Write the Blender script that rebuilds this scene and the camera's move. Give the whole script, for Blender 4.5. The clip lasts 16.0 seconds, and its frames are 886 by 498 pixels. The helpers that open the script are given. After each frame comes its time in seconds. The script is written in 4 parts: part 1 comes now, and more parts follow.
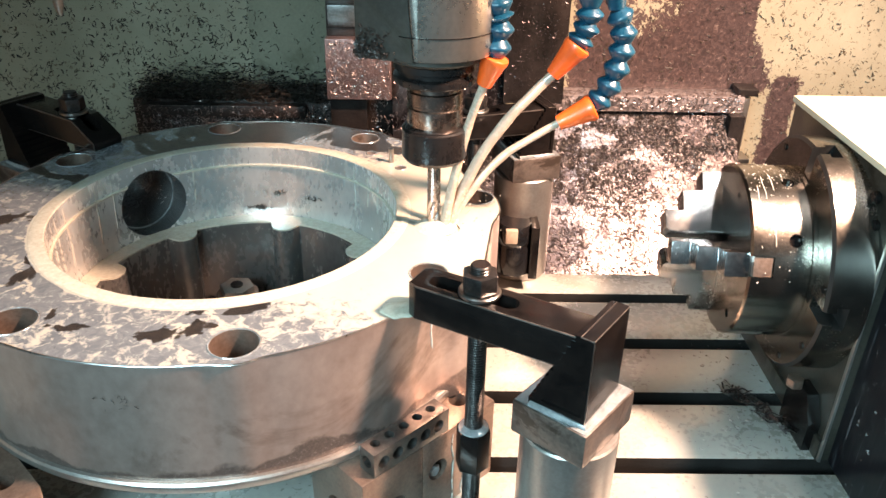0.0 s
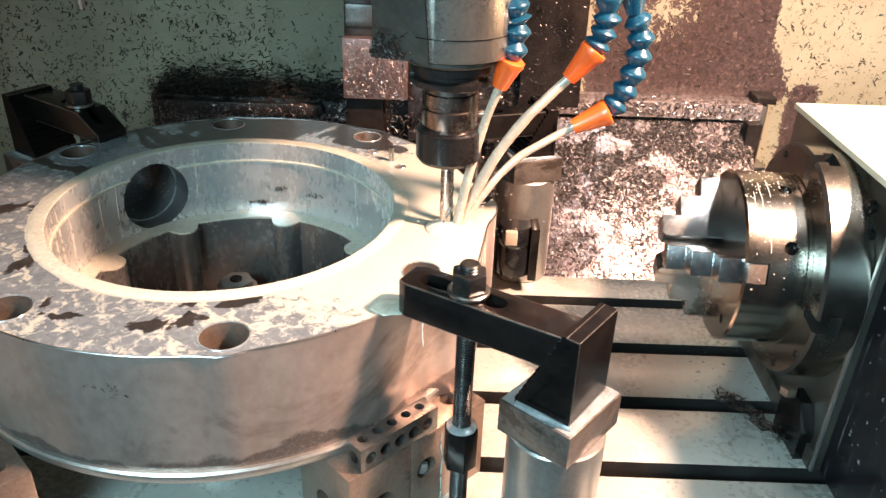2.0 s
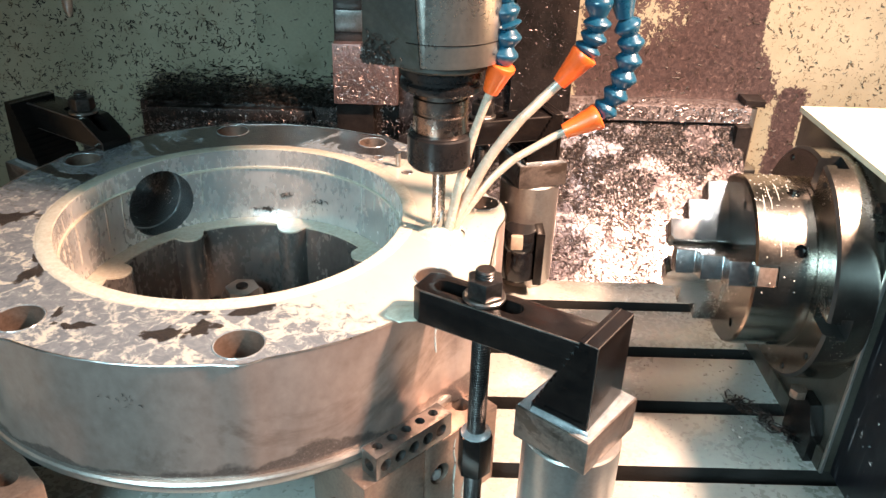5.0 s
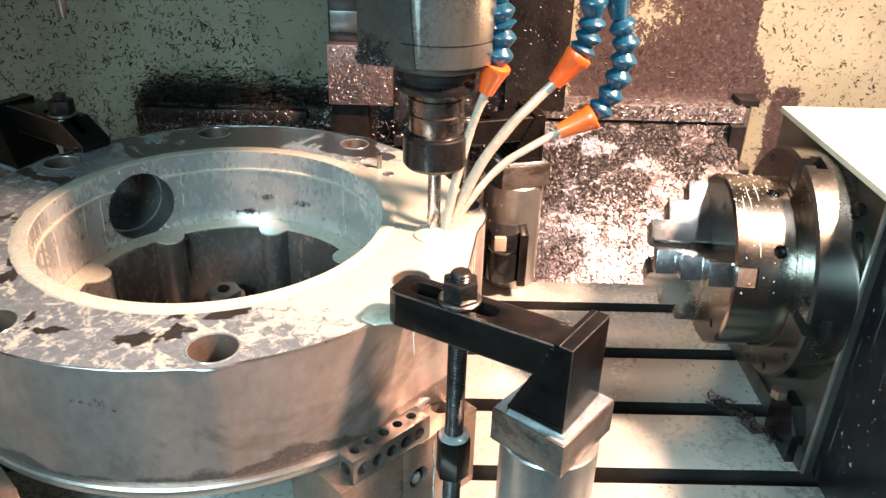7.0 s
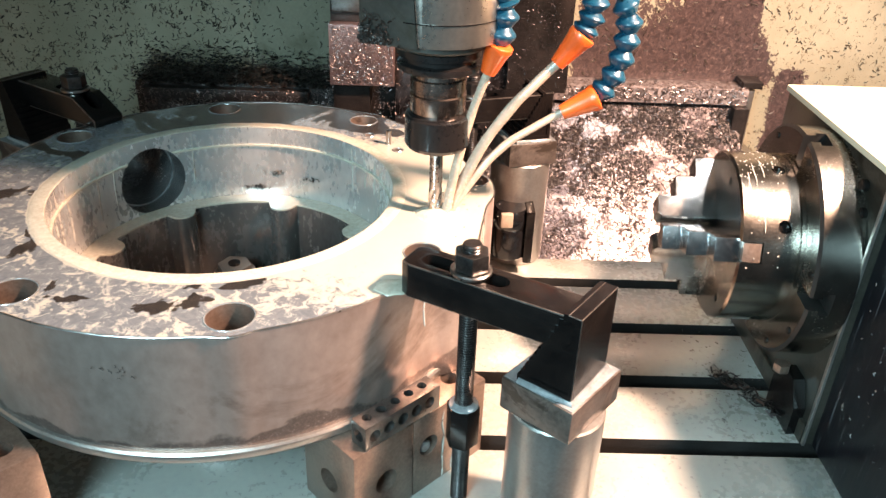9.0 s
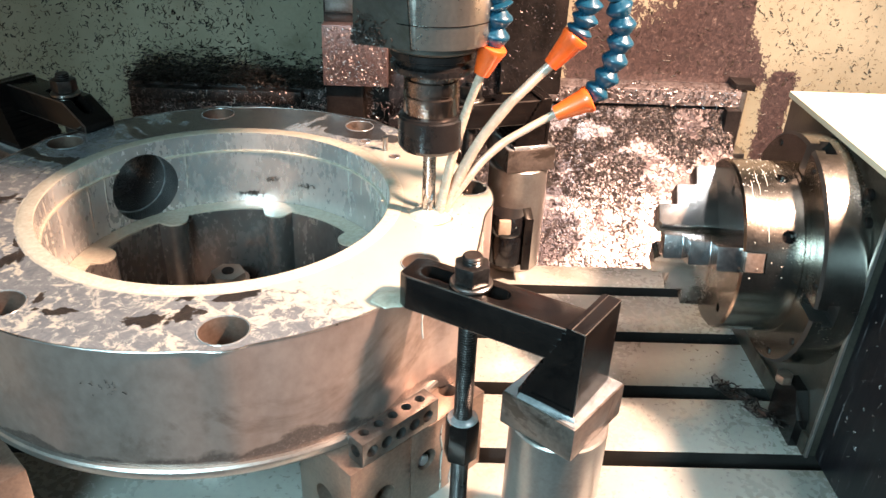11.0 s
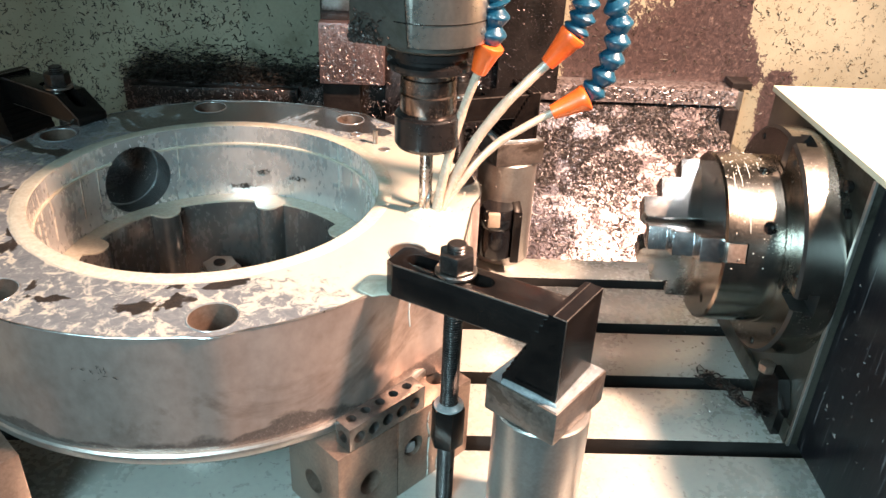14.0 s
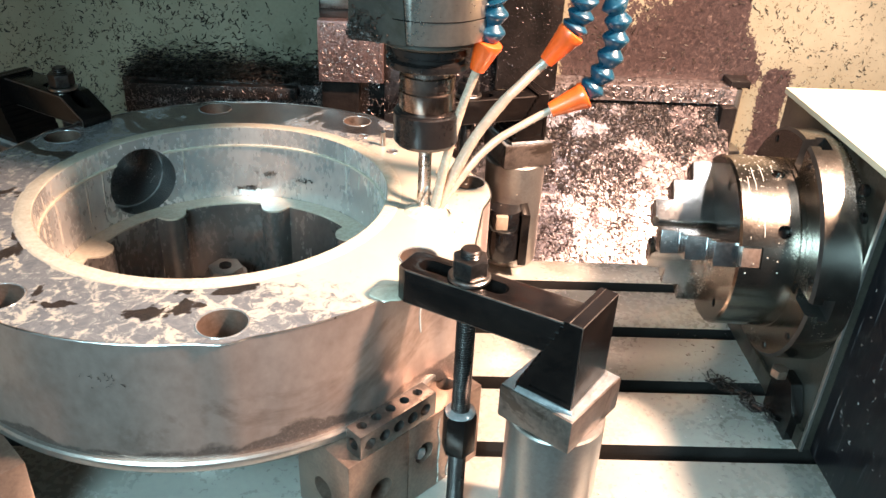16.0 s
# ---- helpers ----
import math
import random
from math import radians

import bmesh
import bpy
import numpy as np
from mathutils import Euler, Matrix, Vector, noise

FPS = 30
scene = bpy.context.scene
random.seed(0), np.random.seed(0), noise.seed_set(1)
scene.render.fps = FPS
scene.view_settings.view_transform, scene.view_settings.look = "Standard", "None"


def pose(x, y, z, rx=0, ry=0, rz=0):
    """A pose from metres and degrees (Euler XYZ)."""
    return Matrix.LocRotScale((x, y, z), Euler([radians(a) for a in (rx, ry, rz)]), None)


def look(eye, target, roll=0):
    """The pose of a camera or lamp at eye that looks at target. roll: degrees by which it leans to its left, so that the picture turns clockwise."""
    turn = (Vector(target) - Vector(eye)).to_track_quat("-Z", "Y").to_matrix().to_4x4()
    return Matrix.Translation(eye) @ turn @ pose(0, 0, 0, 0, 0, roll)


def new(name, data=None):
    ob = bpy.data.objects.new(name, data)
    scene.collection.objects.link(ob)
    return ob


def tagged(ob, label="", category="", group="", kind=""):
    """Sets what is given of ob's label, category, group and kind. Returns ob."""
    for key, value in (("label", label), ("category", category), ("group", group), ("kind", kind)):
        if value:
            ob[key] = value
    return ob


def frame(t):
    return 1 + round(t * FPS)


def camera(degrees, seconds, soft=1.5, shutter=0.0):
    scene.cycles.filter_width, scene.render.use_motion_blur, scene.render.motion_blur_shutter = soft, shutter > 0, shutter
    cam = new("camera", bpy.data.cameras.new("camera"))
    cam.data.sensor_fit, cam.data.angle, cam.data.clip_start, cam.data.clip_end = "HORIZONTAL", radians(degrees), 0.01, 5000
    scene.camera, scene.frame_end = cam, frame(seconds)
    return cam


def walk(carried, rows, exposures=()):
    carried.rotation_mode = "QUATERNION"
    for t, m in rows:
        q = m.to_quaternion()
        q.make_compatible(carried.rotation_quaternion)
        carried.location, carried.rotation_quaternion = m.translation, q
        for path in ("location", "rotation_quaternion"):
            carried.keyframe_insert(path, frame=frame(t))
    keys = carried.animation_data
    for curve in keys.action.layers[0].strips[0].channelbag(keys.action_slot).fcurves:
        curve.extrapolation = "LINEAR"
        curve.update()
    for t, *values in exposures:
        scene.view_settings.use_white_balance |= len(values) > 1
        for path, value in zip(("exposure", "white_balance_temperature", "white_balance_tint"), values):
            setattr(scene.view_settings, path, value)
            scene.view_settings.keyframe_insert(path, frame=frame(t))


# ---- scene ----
cam = camera(58.5, 16.0)
walk(cam, [
    (0, pose(0.1978, -0.5739, 0.5441, 61.228, -0.966, -0.408)),
    (0.5, pose(0.1990, -0.5741, 0.5433, 61.413, -1.360, 0.060)),
    (1, pose(0.1993, -0.5748, 0.5427, 61.512, -1.774, 0.478)),
    (1.5, pose(0.1989, -0.5747, 0.5430, 61.479, -1.829, 0.727)),
    (2, pose(0.1991, -0.5745, 0.5440, 61.305, -1.733, 1.089)),
    (2.5, pose(0.1990, -0.5740, 0.5448, 61.276, -1.754, 1.029)),
    (3, pose(0.1987, -0.5730, 0.5440, 61.281, -1.647, 0.997)),
    (3.5, pose(0.1983, -0.5730, 0.5447, 61.267, -1.529, 0.927)),
    (4, pose(0.1987, -0.5727, 0.5443, 61.379, -1.594, 0.700)),
    (6.5, pose(0.1975, -0.5733, 0.5450, 61.727, -1.554, -0.046)),
    (7, pose(0.1975, -0.5731, 0.5447, 61.646, -1.585, -0.124)),
    (7.5, pose(0.1979, -0.5738, 0.5434, 61.473, -1.628, 0.002)),
    (8, pose(0.1971, -0.5739, 0.5437, 60.795, -1.664, -0.039)),
    (8.5, pose(0.1973, -0.5736, 0.5435, 60.431, -1.667, 0.125)),
    (9, pose(0.1971, -0.5737, 0.5434, 60.373, -1.804, 0.065)),
    (11.5, pose(0.1972, -0.5727, 0.5436, 60.477, -2.121, -0.447)),
    (12, pose(0.1968, -0.5726, 0.5433, 60.534, -2.196, -0.551)),
    (12.5, pose(0.1970, -0.5724, 0.5435, 60.540, -2.254, -0.566)),
    (13, pose(0.1973, -0.5725, 0.5439, 60.431, -2.189, -0.426)),
    (13.5, pose(0.1969, -0.5725, 0.5431, 60.377, -2.239, -0.452)),
    (14, pose(0.1971, -0.5716, 0.5431, 60.326, -2.277, -0.510)),
    (14.5, pose(0.1973, -0.5723, 0.5435, 60.395, -2.218, -0.631)),
    (15, pose(0.1977, -0.5724, 0.5435, 60.432, -2.263, -0.622)),
    (15.5, pose(0.1974, -0.5727, 0.5432, 60.454, -2.280, -0.637)),
    (16, pose(0.1973, -0.5734, 0.5425, 60.243, -2.349, -0.563)),
])

# ---- light ----
world = bpy.data.worlds.new("workshop")
scene.world = world
world.use_nodes = True
world.node_tree.nodes["Background"].inputs[0].default_value = (0.72, 0.88, 1.0, 1)
world.node_tree.nodes["Background"].inputs[1].default_value = 0.11


def area_lamp(name, eye, target, size, power, colour, spread=180):
    data = bpy.data.lights.new(name, "AREA")
    data.shape, data.size, data.energy, data.color, data.spread = "DISK", size, power, colour, radians(spread)
    ob = new(name, data)
    ob.matrix_world = look(eye, target)
    return ob


# halogen work lamp inside the enclosure, the cool shop light that falls in through its open door, and the strip lamp under the roof
area_lamp("work_lamp", (0.96, -0.20, 1.05), (0.42, 0.14, 0.10), 0.10, 41, (1.0, 0.65, 0.475), 110)
area_lamp("door_light", (-0.30, -1.15, 0.78), (0.32, -0.12, 0.02), 0.6, 10.0, (0.51, 0.85, 0.98), 84)
tube_lamp = bpy.data.lights.new("strip_lamp", "AREA")
tube_lamp.shape, tube_lamp.size, tube_lamp.size_y, tube_lamp.energy, tube_lamp.color = "RECTANGLE", 0.035, 0.60, 9.5, (0.96, 0.97, 0.97)
new("strip_lamp", tube_lamp).matrix_world = pose(0.71, -0.10, 1.30)
scene.view_settings.exposure = 0.0

# ---- materials ----
def nodes_of(name):
    m = bpy.data.materials.new(name)
    m.use_nodes = True
    t = m.node_tree
    return m, t, t.nodes["Principled BSDF"]


def add(t, kind, **values):
    n = t.nodes.new(kind)
    for k, v in values.items():
        n.inputs[k].default_value = v
    return n


def ramp(t, source, stops):
    n = t.nodes.new("ShaderNodeValToRGB")
    while len(n.color_ramp.elements) < len(stops):
        n.color_ramp.elements.new(0.5)
    for e, (p, c) in zip(n.color_ramp.elements, stops):
        e.position, e.color = p, (*c, 1) if len(c) == 3 else c
    t.links.new(source, n.inputs[0])
    return n


def grey(v):
    return (v, v, v)


def noise_tex(t, coords, scale, detail=6, rough=0.6, distort=0.0):
    n = add(t, "ShaderNodeTexNoise", Scale=scale, Detail=detail, Roughness=rough, Distortion=distort)
    t.links.new(coords, n.inputs["Vector"])
    return n


def mix_colour(t, fac, a, b):
    n = t.nodes.new("ShaderNodeMix")
    n.data_type = "RGBA"
    for src, i in ((fac, 0), (a, 6), (b, 7)):
        if hasattr(src, "links"):
            t.links.new(src, n.inputs[i])
        else:
            n.inputs[i].default_value = src if i == 0 else (*src, 1)
    return n.outputs[2]


def arith(t, op, a, b=0.0):
    n = t.nodes.new("ShaderNodeMath")
    n.operation = op
    for i, src in enumerate((a, b)):
        if hasattr(src, "links"):
            t.links.new(src, n.inputs[i])
        else:
            n.inputs[i].default_value = src
    return n.outputs[0]


def surface(name, dark, light, metal, rough, scale=30, fine=400, bump=0.15, stretch=(1, 1, 1), coat=0.0, stain=None, stain_at=0.6, gloss=0.5):
    """Two scales of variation in colour and gloss; stain: a second tone in blotches."""
    m, t, p = nodes_of(name)
    co = t.nodes.new("ShaderNodeTexCoord").outputs["Object"]
    mp = t.nodes.new("ShaderNodeMapping")
    mp.inputs["Scale"].default_value = stretch
    t.links.new(co, mp.inputs[0])
    big = noise_tex(t, mp.outputs[0], scale).outputs[0]
    small = noise_tex(t, mp.outputs[0], fine, 3).outputs[0]
    both = arith(t, "ADD", arith(t, "MULTIPLY", big, 0.65), arith(t, "MULTIPLY", small, 0.35))
    col = ramp(t, both, [(0.35, dark), (0.65, light)]).outputs[0]
    if stain:
        s = noise_tex(t, co, scale * 0.45, 8, 0.65, 0.6).outputs[0]
        col = mix_colour(t, ramp(t, s, [(stain_at, grey(0)), (stain_at + 0.06, grey(1))]).outputs[0], col, stain)
    t.links.new(col, p.inputs["Base Color"])
    t.links.new(ramp(t, both, [(0.3, grey(rough[0])), (0.7, grey(rough[1]))]).outputs[0], p.inputs["Roughness"])
    p.inputs["Metallic"].default_value = metal
    p.inputs["Specular IOR Level"].default_value = gloss
    p.inputs["Coat Weight"].default_value = coat
    p.inputs["Coat Roughness"].default_value = 0.12
    b = add(t, "ShaderNodeBump", Strength=bump, Distance=0.001)
    t.links.new(small, b.inputs["Height"])
    t.links.new(b.outputs[0], p.inputs["Normal"])
    return m


STEEL = surface("ground steel", (0.27, 0.255, 0.24), (0.46, 0.435, 0.41), 1.0, (0.22, 0.42), 25, 300, 0.08, coat=0.2)
CHUCK_STEEL = surface("turned chuck steel", (0.16, 0.142, 0.12), (0.34, 0.305, 0.265), 1.0, (0.17, 0.31), 14, 500, 0.05, (1, 1, 1), 0.3)
BLACK = surface("black oxide steel", (0.0028, 0.0026, 0.0028), (0.010, 0.0075, 0.0066), 0.1, (0.14, 0.28), 40, 500, 0.08, coat=0.1, gloss=0.25)
# Edge wear, with the edges' highlight painted in as a paler tone.
WORN_HIGHLIGHT = surface("worn edge with painted highlight", (0.10, 0.085, 0.075), (0.24, 0.205, 0.185), 0.9, (0.25, 0.4), 90, 500, 0.1)
BLOCK = surface("hardened block steel", (0.15, 0.103, 0.080), (0.29, 0.208, 0.165), 0.7, (0.26, 0.42), 30, 350, 0.1, coat=0.15, stain=(0.10, 0.07, 0.055), stain_at=0.58)
WALL_CHIP = surface("oily brown chip", (0.018, 0.014, 0.010), (0.075, 0.055, 0.038), 0.2, (0.35, 0.55), 200, 900, 0.1)
BROWN = surface("oily brown plate", (0.10, 0.062, 0.058), (0.22, 0.145, 0.135), 0.5, (0.3, 0.45), 30, 300, 0.15, coat=0.15)
TABLE = surface("wet table iron", (0.28, 0.278, 0.25), (0.375, 0.368, 0.332), 0.25, (0.20, 0.36), 7, 160, 0.03, coat=0.45, stain=(0.26, 0.245, 0.21), stain_at=0.60)
# Darker than TABLE: the shade inside slots is put into this tone.
SLOT_SHADE_FLECK = surface("dark iron for slot shade and flecks", (0.012, 0.011, 0.010), (0.032, 0.029, 0.027), 0.4, (0.35, 0.6), 20, 300, 0.2)
PILLAR = surface("turned pillar steel", (0.31, 0.285, 0.26), (0.45, 0.42, 0.39), 0.85, (0.26, 0.40), 20, 300, 0.08, coat=0.2, stain=(0.22, 0.18, 0.15), stain_at=0.62)
CAST = surface("machined cast iron side", (0.32, 0.242, 0.208), (0.46, 0.362, 0.318), 0.75, (0.28, 0.42), 9, 120, 0.03, (1, 1, 0.8), 0.15, stain=(0.26, 0.19, 0.16), stain_at=0.58)
BORE = surface("bored cast iron", (0.48, 0.46, 0.445), (0.70, 0.675, 0.65), 0.65, (0.20, 0.34), 22, 200, 0.06, (1, 1, 0.5), 0.35, (0.20, 0.165, 0.145), 0.68)
# Darker than BORE: the port's inner shade is put into the tone.
PORT_SHADE = surface("wet port iron with painted shade", (0.14, 0.14, 0.14), (0.30, 0.30, 0.295), 0.7, (0.14, 0.30), 25, 400, 0.1, coat=0.5)
JAW = surface("ground jaw steel", (0.27, 0.265, 0.26), (0.46, 0.45, 0.44), 1.0, (0.16, 0.30), 30, 300, 0.05, coat=0.2, stain=(0.14, 0.125, 0.11), stain_at=0.62)
# Tone of an added sheet, matched to how the wall reflects there.
WALL_OVERLAY = surface("added cream sheet", (0.20, 0.187, 0.135), (0.29, 0.272, 0.20), 0.0, (0.25, 0.42), 9, 200, 0.05, coat=0.3, stain=(0.15, 0.137, 0.094), stain_at=0.56)
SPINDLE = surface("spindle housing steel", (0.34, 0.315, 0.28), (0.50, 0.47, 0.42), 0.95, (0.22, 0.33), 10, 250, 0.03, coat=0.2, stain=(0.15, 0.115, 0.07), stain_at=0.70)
# Far darker all over than SPINDLE; the stain adds grime in blotches.
SPINDLE_SIDE = surface("dark stained housing side", (0.026, 0.025, 0.021), (0.058, 0.055, 0.047), 0.3, (0.35, 0.55), 14, 250, 0.1, stain=(0.02, 0.02, 0.009), stain_at=0.56)
HOLDER = surface("tool holder steel", (0.22, 0.172, 0.148), (0.44, 0.36, 0.315), 1.0, (0.2, 0.32), 20, 300, 0.04)
NUT = surface("collet nut black", (0.009, 0.008, 0.008), (0.022, 0.018, 0.017), 0.4, (0.22, 0.36), 30, 300, 0.04, coat=0.25)
CARBIDE = surface("milling cutter carbide", (0.40, 0.38, 0.36), (0.6, 0.57, 0.54), 1.0, (0.2, 0.35), 60, 300, 0.05)
BLUE = surface("blue hose plastic", (0.003, 0.033, 0.061), (0.006, 0.050, 0.088), 0.0, (0.22, 0.38), 40, 300, 0.03, coat=0.15)
ORANGE = surface("orange nozzle plastic", (0.62, 0.075, 0.010), (0.74, 0.11, 0.015), 0.0, (0.3, 0.42), 40, 300, 0.03, coat=0.3)
COVER_PAINT = surface("cream cover paint", (0.52, 0.44, 0.31), (0.60, 0.52, 0.38), 0.0, (0.3, 0.45), 8, 200, 0.03, coat=0.2)
BLACK_PAINT = surface("scratched black paint", (0.0035, 0.0035, 0.005), (0.009, 0.009, 0.012), 0.0, (0.26, 0.45), 20, 200, 0.1, (1, 1, 0.12), 0.0, gloss=0.25)
HOUSING = surface("grey green housing face", (0.045, 0.042, 0.034), (0.095, 0.088, 0.072), 0.7, (0.26, 0.42), 16, 300, 0.08, coat=0.3, stain=(0.03, 0.026, 0.02), stain_at=0.58)
CHIP = surface("bright swarf", (0.058, 0.048, 0.048), (0.17, 0.143, 0.143), 0.9, (0.28, 0.46), 200, 900, 0.1)
DARK_CHIP = surface("dark swarf", (0.015, 0.013, 0.012), (0.05, 0.04, 0.035), 0.6, (0.3, 0.5), 200, 900, 0.1)
COVER = surface("oily way cover", (0.085, 0.07, 0.07), (0.185, 0.155, 0.152), 0.9, (0.25, 0.38), 18, 300, 0.12, coat=0.15, stain=(0.032, 0.025, 0.026), stain_at=0.47)
LEDGE = surface("pale dusty ledge", (0.26, 0.21, 0.205), (0.46, 0.39, 0.375), 0.5, (0.3, 0.5), 40, 300, 0.3, coat=0.1, stain=(0.10, 0.07, 0.07), stain_at=0.6)
RAIL = surface("oily dark rail", (0.010, 0.0085, 0.008), (0.042, 0.032, 0.029), 0.5, (0.3, 0.5), 20, 300, 0.2, coat=0.2)
# Dim tone keeps these unseen surfaces from reflecting brightly in the chuck.
UNSEEN_GREY = surface("dim grey for unseen sides", (0.14, 0.135, 0.12), (0.22, 0.21, 0.19), 0.0, (0.45, 0.6), 8, 200, 0.05)
# Milky coolant, its tone raised to carry the door light's reflection.
FILM = surface("thin milky film with painted sheen", (0.13, 0.137, 0.14), (0.30, 0.31, 0.31), 0.3, (0.14, 0.28), 60, 300, 0.05, coat=0.5)
BAR = surface("dark drilled bar steel", (0.085, 0.078, 0.072), (0.20, 0.185, 0.175), 0.9, (0.24, 0.4), 30, 350, 0.08, coat=0.2)
STUD = surface("dark threaded steel", (0.025, 0.022, 0.021), (0.075, 0.068, 0.065), 0.85, (0.25, 0.4), 60, 400, 0.1, coat=0.2)
SPIGOT = surface("raw cast iron wall", (0.11, 0.10, 0.094), (0.25, 0.225, 0.21), 0.6, (0.18, 0.36), 14, 200, 0.1, (1, 1, 0.5), 0.35)
RUN = surface("thin run of coolant", (0.34, 0.315, 0.275), (0.46, 0.43, 0.38), 0.1, (0.2, 0.3), 80, 300, 0.03, coat=0.3)
GLOSS = surface("glossy black plastic", (0.004, 0.004, 0.005), (0.009, 0.008, 0.008), 0.0, (0.10, 0.2), 30, 200, 0.02, coat=0.5)
CAP = surface("mottled cap steel", (0.10, 0.078, 0.066), (0.22, 0.175, 0.15), 0.7, (0.3, 0.45), 45, 250, 0.15, coat=0.3, stain=(0.07, 0.052, 0.042), stain_at=0.52)
JET = surface("milky jet", (0.345, 0.262, 0.198), (0.42, 0.33, 0.255), 0.0, (0.2, 0.32), 120, 400, 0.1, coat=0.2)
# Lighter copy of CHIP's swarf; the glints are put into its tone.
GLINT = surface("lighter swarf for glints", (0.17, 0.135, 0.128), (0.42, 0.35, 0.335), 1.0, (0.28, 0.46), 200, 900, 0.1)
TAN = surface("tan plastic plug", (0.26, 0.20, 0.15), (0.38, 0.31, 0.24), 0.0, (0.4, 0.5), 60, 300, 0.05)


def scratches(m):
    """Pale upright scratches of uneven length through dark paint."""
    t = m.node_tree
    p = t.nodes["Principled BSDF"]
    co = t.nodes.new("ShaderNodeTexCoord").outputs["Object"]
    mp = t.nodes.new("ShaderNodeMapping")
    mp.inputs["Scale"].default_value = (1, 1, 0.045)
    mp.inputs["Rotation"].default_value = (radians(4), 0, 0)
    t.links.new(co, mp.inputs[0])
    n = noise_tex(t, mp.outputs[0], 210, 3, 0.55, 0.2).outputs[0]
    gap = noise_tex(t, co, 26, 4).outputs[0]
    f = ramp(t, arith(t, "ADD", n, arith(t, "MULTIPLY", gap, 0.5)), [(0.87, grey(0)), (0.98, grey(0.8))]).outputs[0]
    old = p.inputs["Base Color"].links[0].from_socket
    t.links.new(mix_colour(t, f, old, (0.10, 0.11, 0.12)), p.inputs["Base Color"])


scratches(BLACK_PAINT)


def wet_foot(m, height, tone):
    """A dark wet band with a ragged upper edge at the foot of a casting."""
    t = m.node_tree
    p = t.nodes["Principled BSDF"]
    co = t.nodes.new("ShaderNodeTexCoord").outputs["Object"]
    xyz = t.nodes.new("ShaderNodeSeparateXYZ")
    t.links.new(co, xyz.inputs[0])
    n = noise_tex(t, co, 11, 5, 0.55, 0.3).outputs[0]
    v = arith(t, "ADD", arith(t, "MULTIPLY", xyz.outputs[2], -1.0 / 0.06), arith(t, "MULTIPLY", n, 1.15))
    f = ramp(t, v, [(0.55 - height, grey(0)), (0.60 - height, grey(0.75))]).outputs[0]
    old = p.inputs["Base Color"].links[0].from_socket
    grit = noise_tex(t, co, 420, 3, 0.7).outputs[0]
    dirt = ramp(t, grit, [(0.38, tuple(0.55 * c for c in tone)), (0.60, tone), (0.72, tuple(2.6 * c for c in tone))]).outputs[0]
    t.links.new(mix_colour(t, f, old, dirt), p.inputs["Base Color"])


wet_foot(CAST, 0.28, (0.12, 0.095, 0.085))


def coolant():
    m, t, p = nodes_of("milky coolant")
    co = t.nodes.new("ShaderNodeTexCoord").outputs["Object"]
    n = noise_tex(t, co, 240, 4).outputs[0]
    t.links.new(ramp(t, n, [(0.35, (0.46, 0.415, 0.33)), (0.65, (0.58, 0.53, 0.43))]).outputs[0], p.inputs["Base Color"])
    p.inputs["Roughness"].default_value = 0.22
    p.inputs["Coat Weight"].default_value = 0.4
    p.inputs["Transmission Weight"].default_value = 0.15
    b = add(t, "ShaderNodeBump", Strength=0.3, Distance=0.001)
    t.links.new(n, b.inputs["Height"])
    t.links.new(b.outputs[0], p.inputs["Normal"])
    return m


COOLANT = coolant()


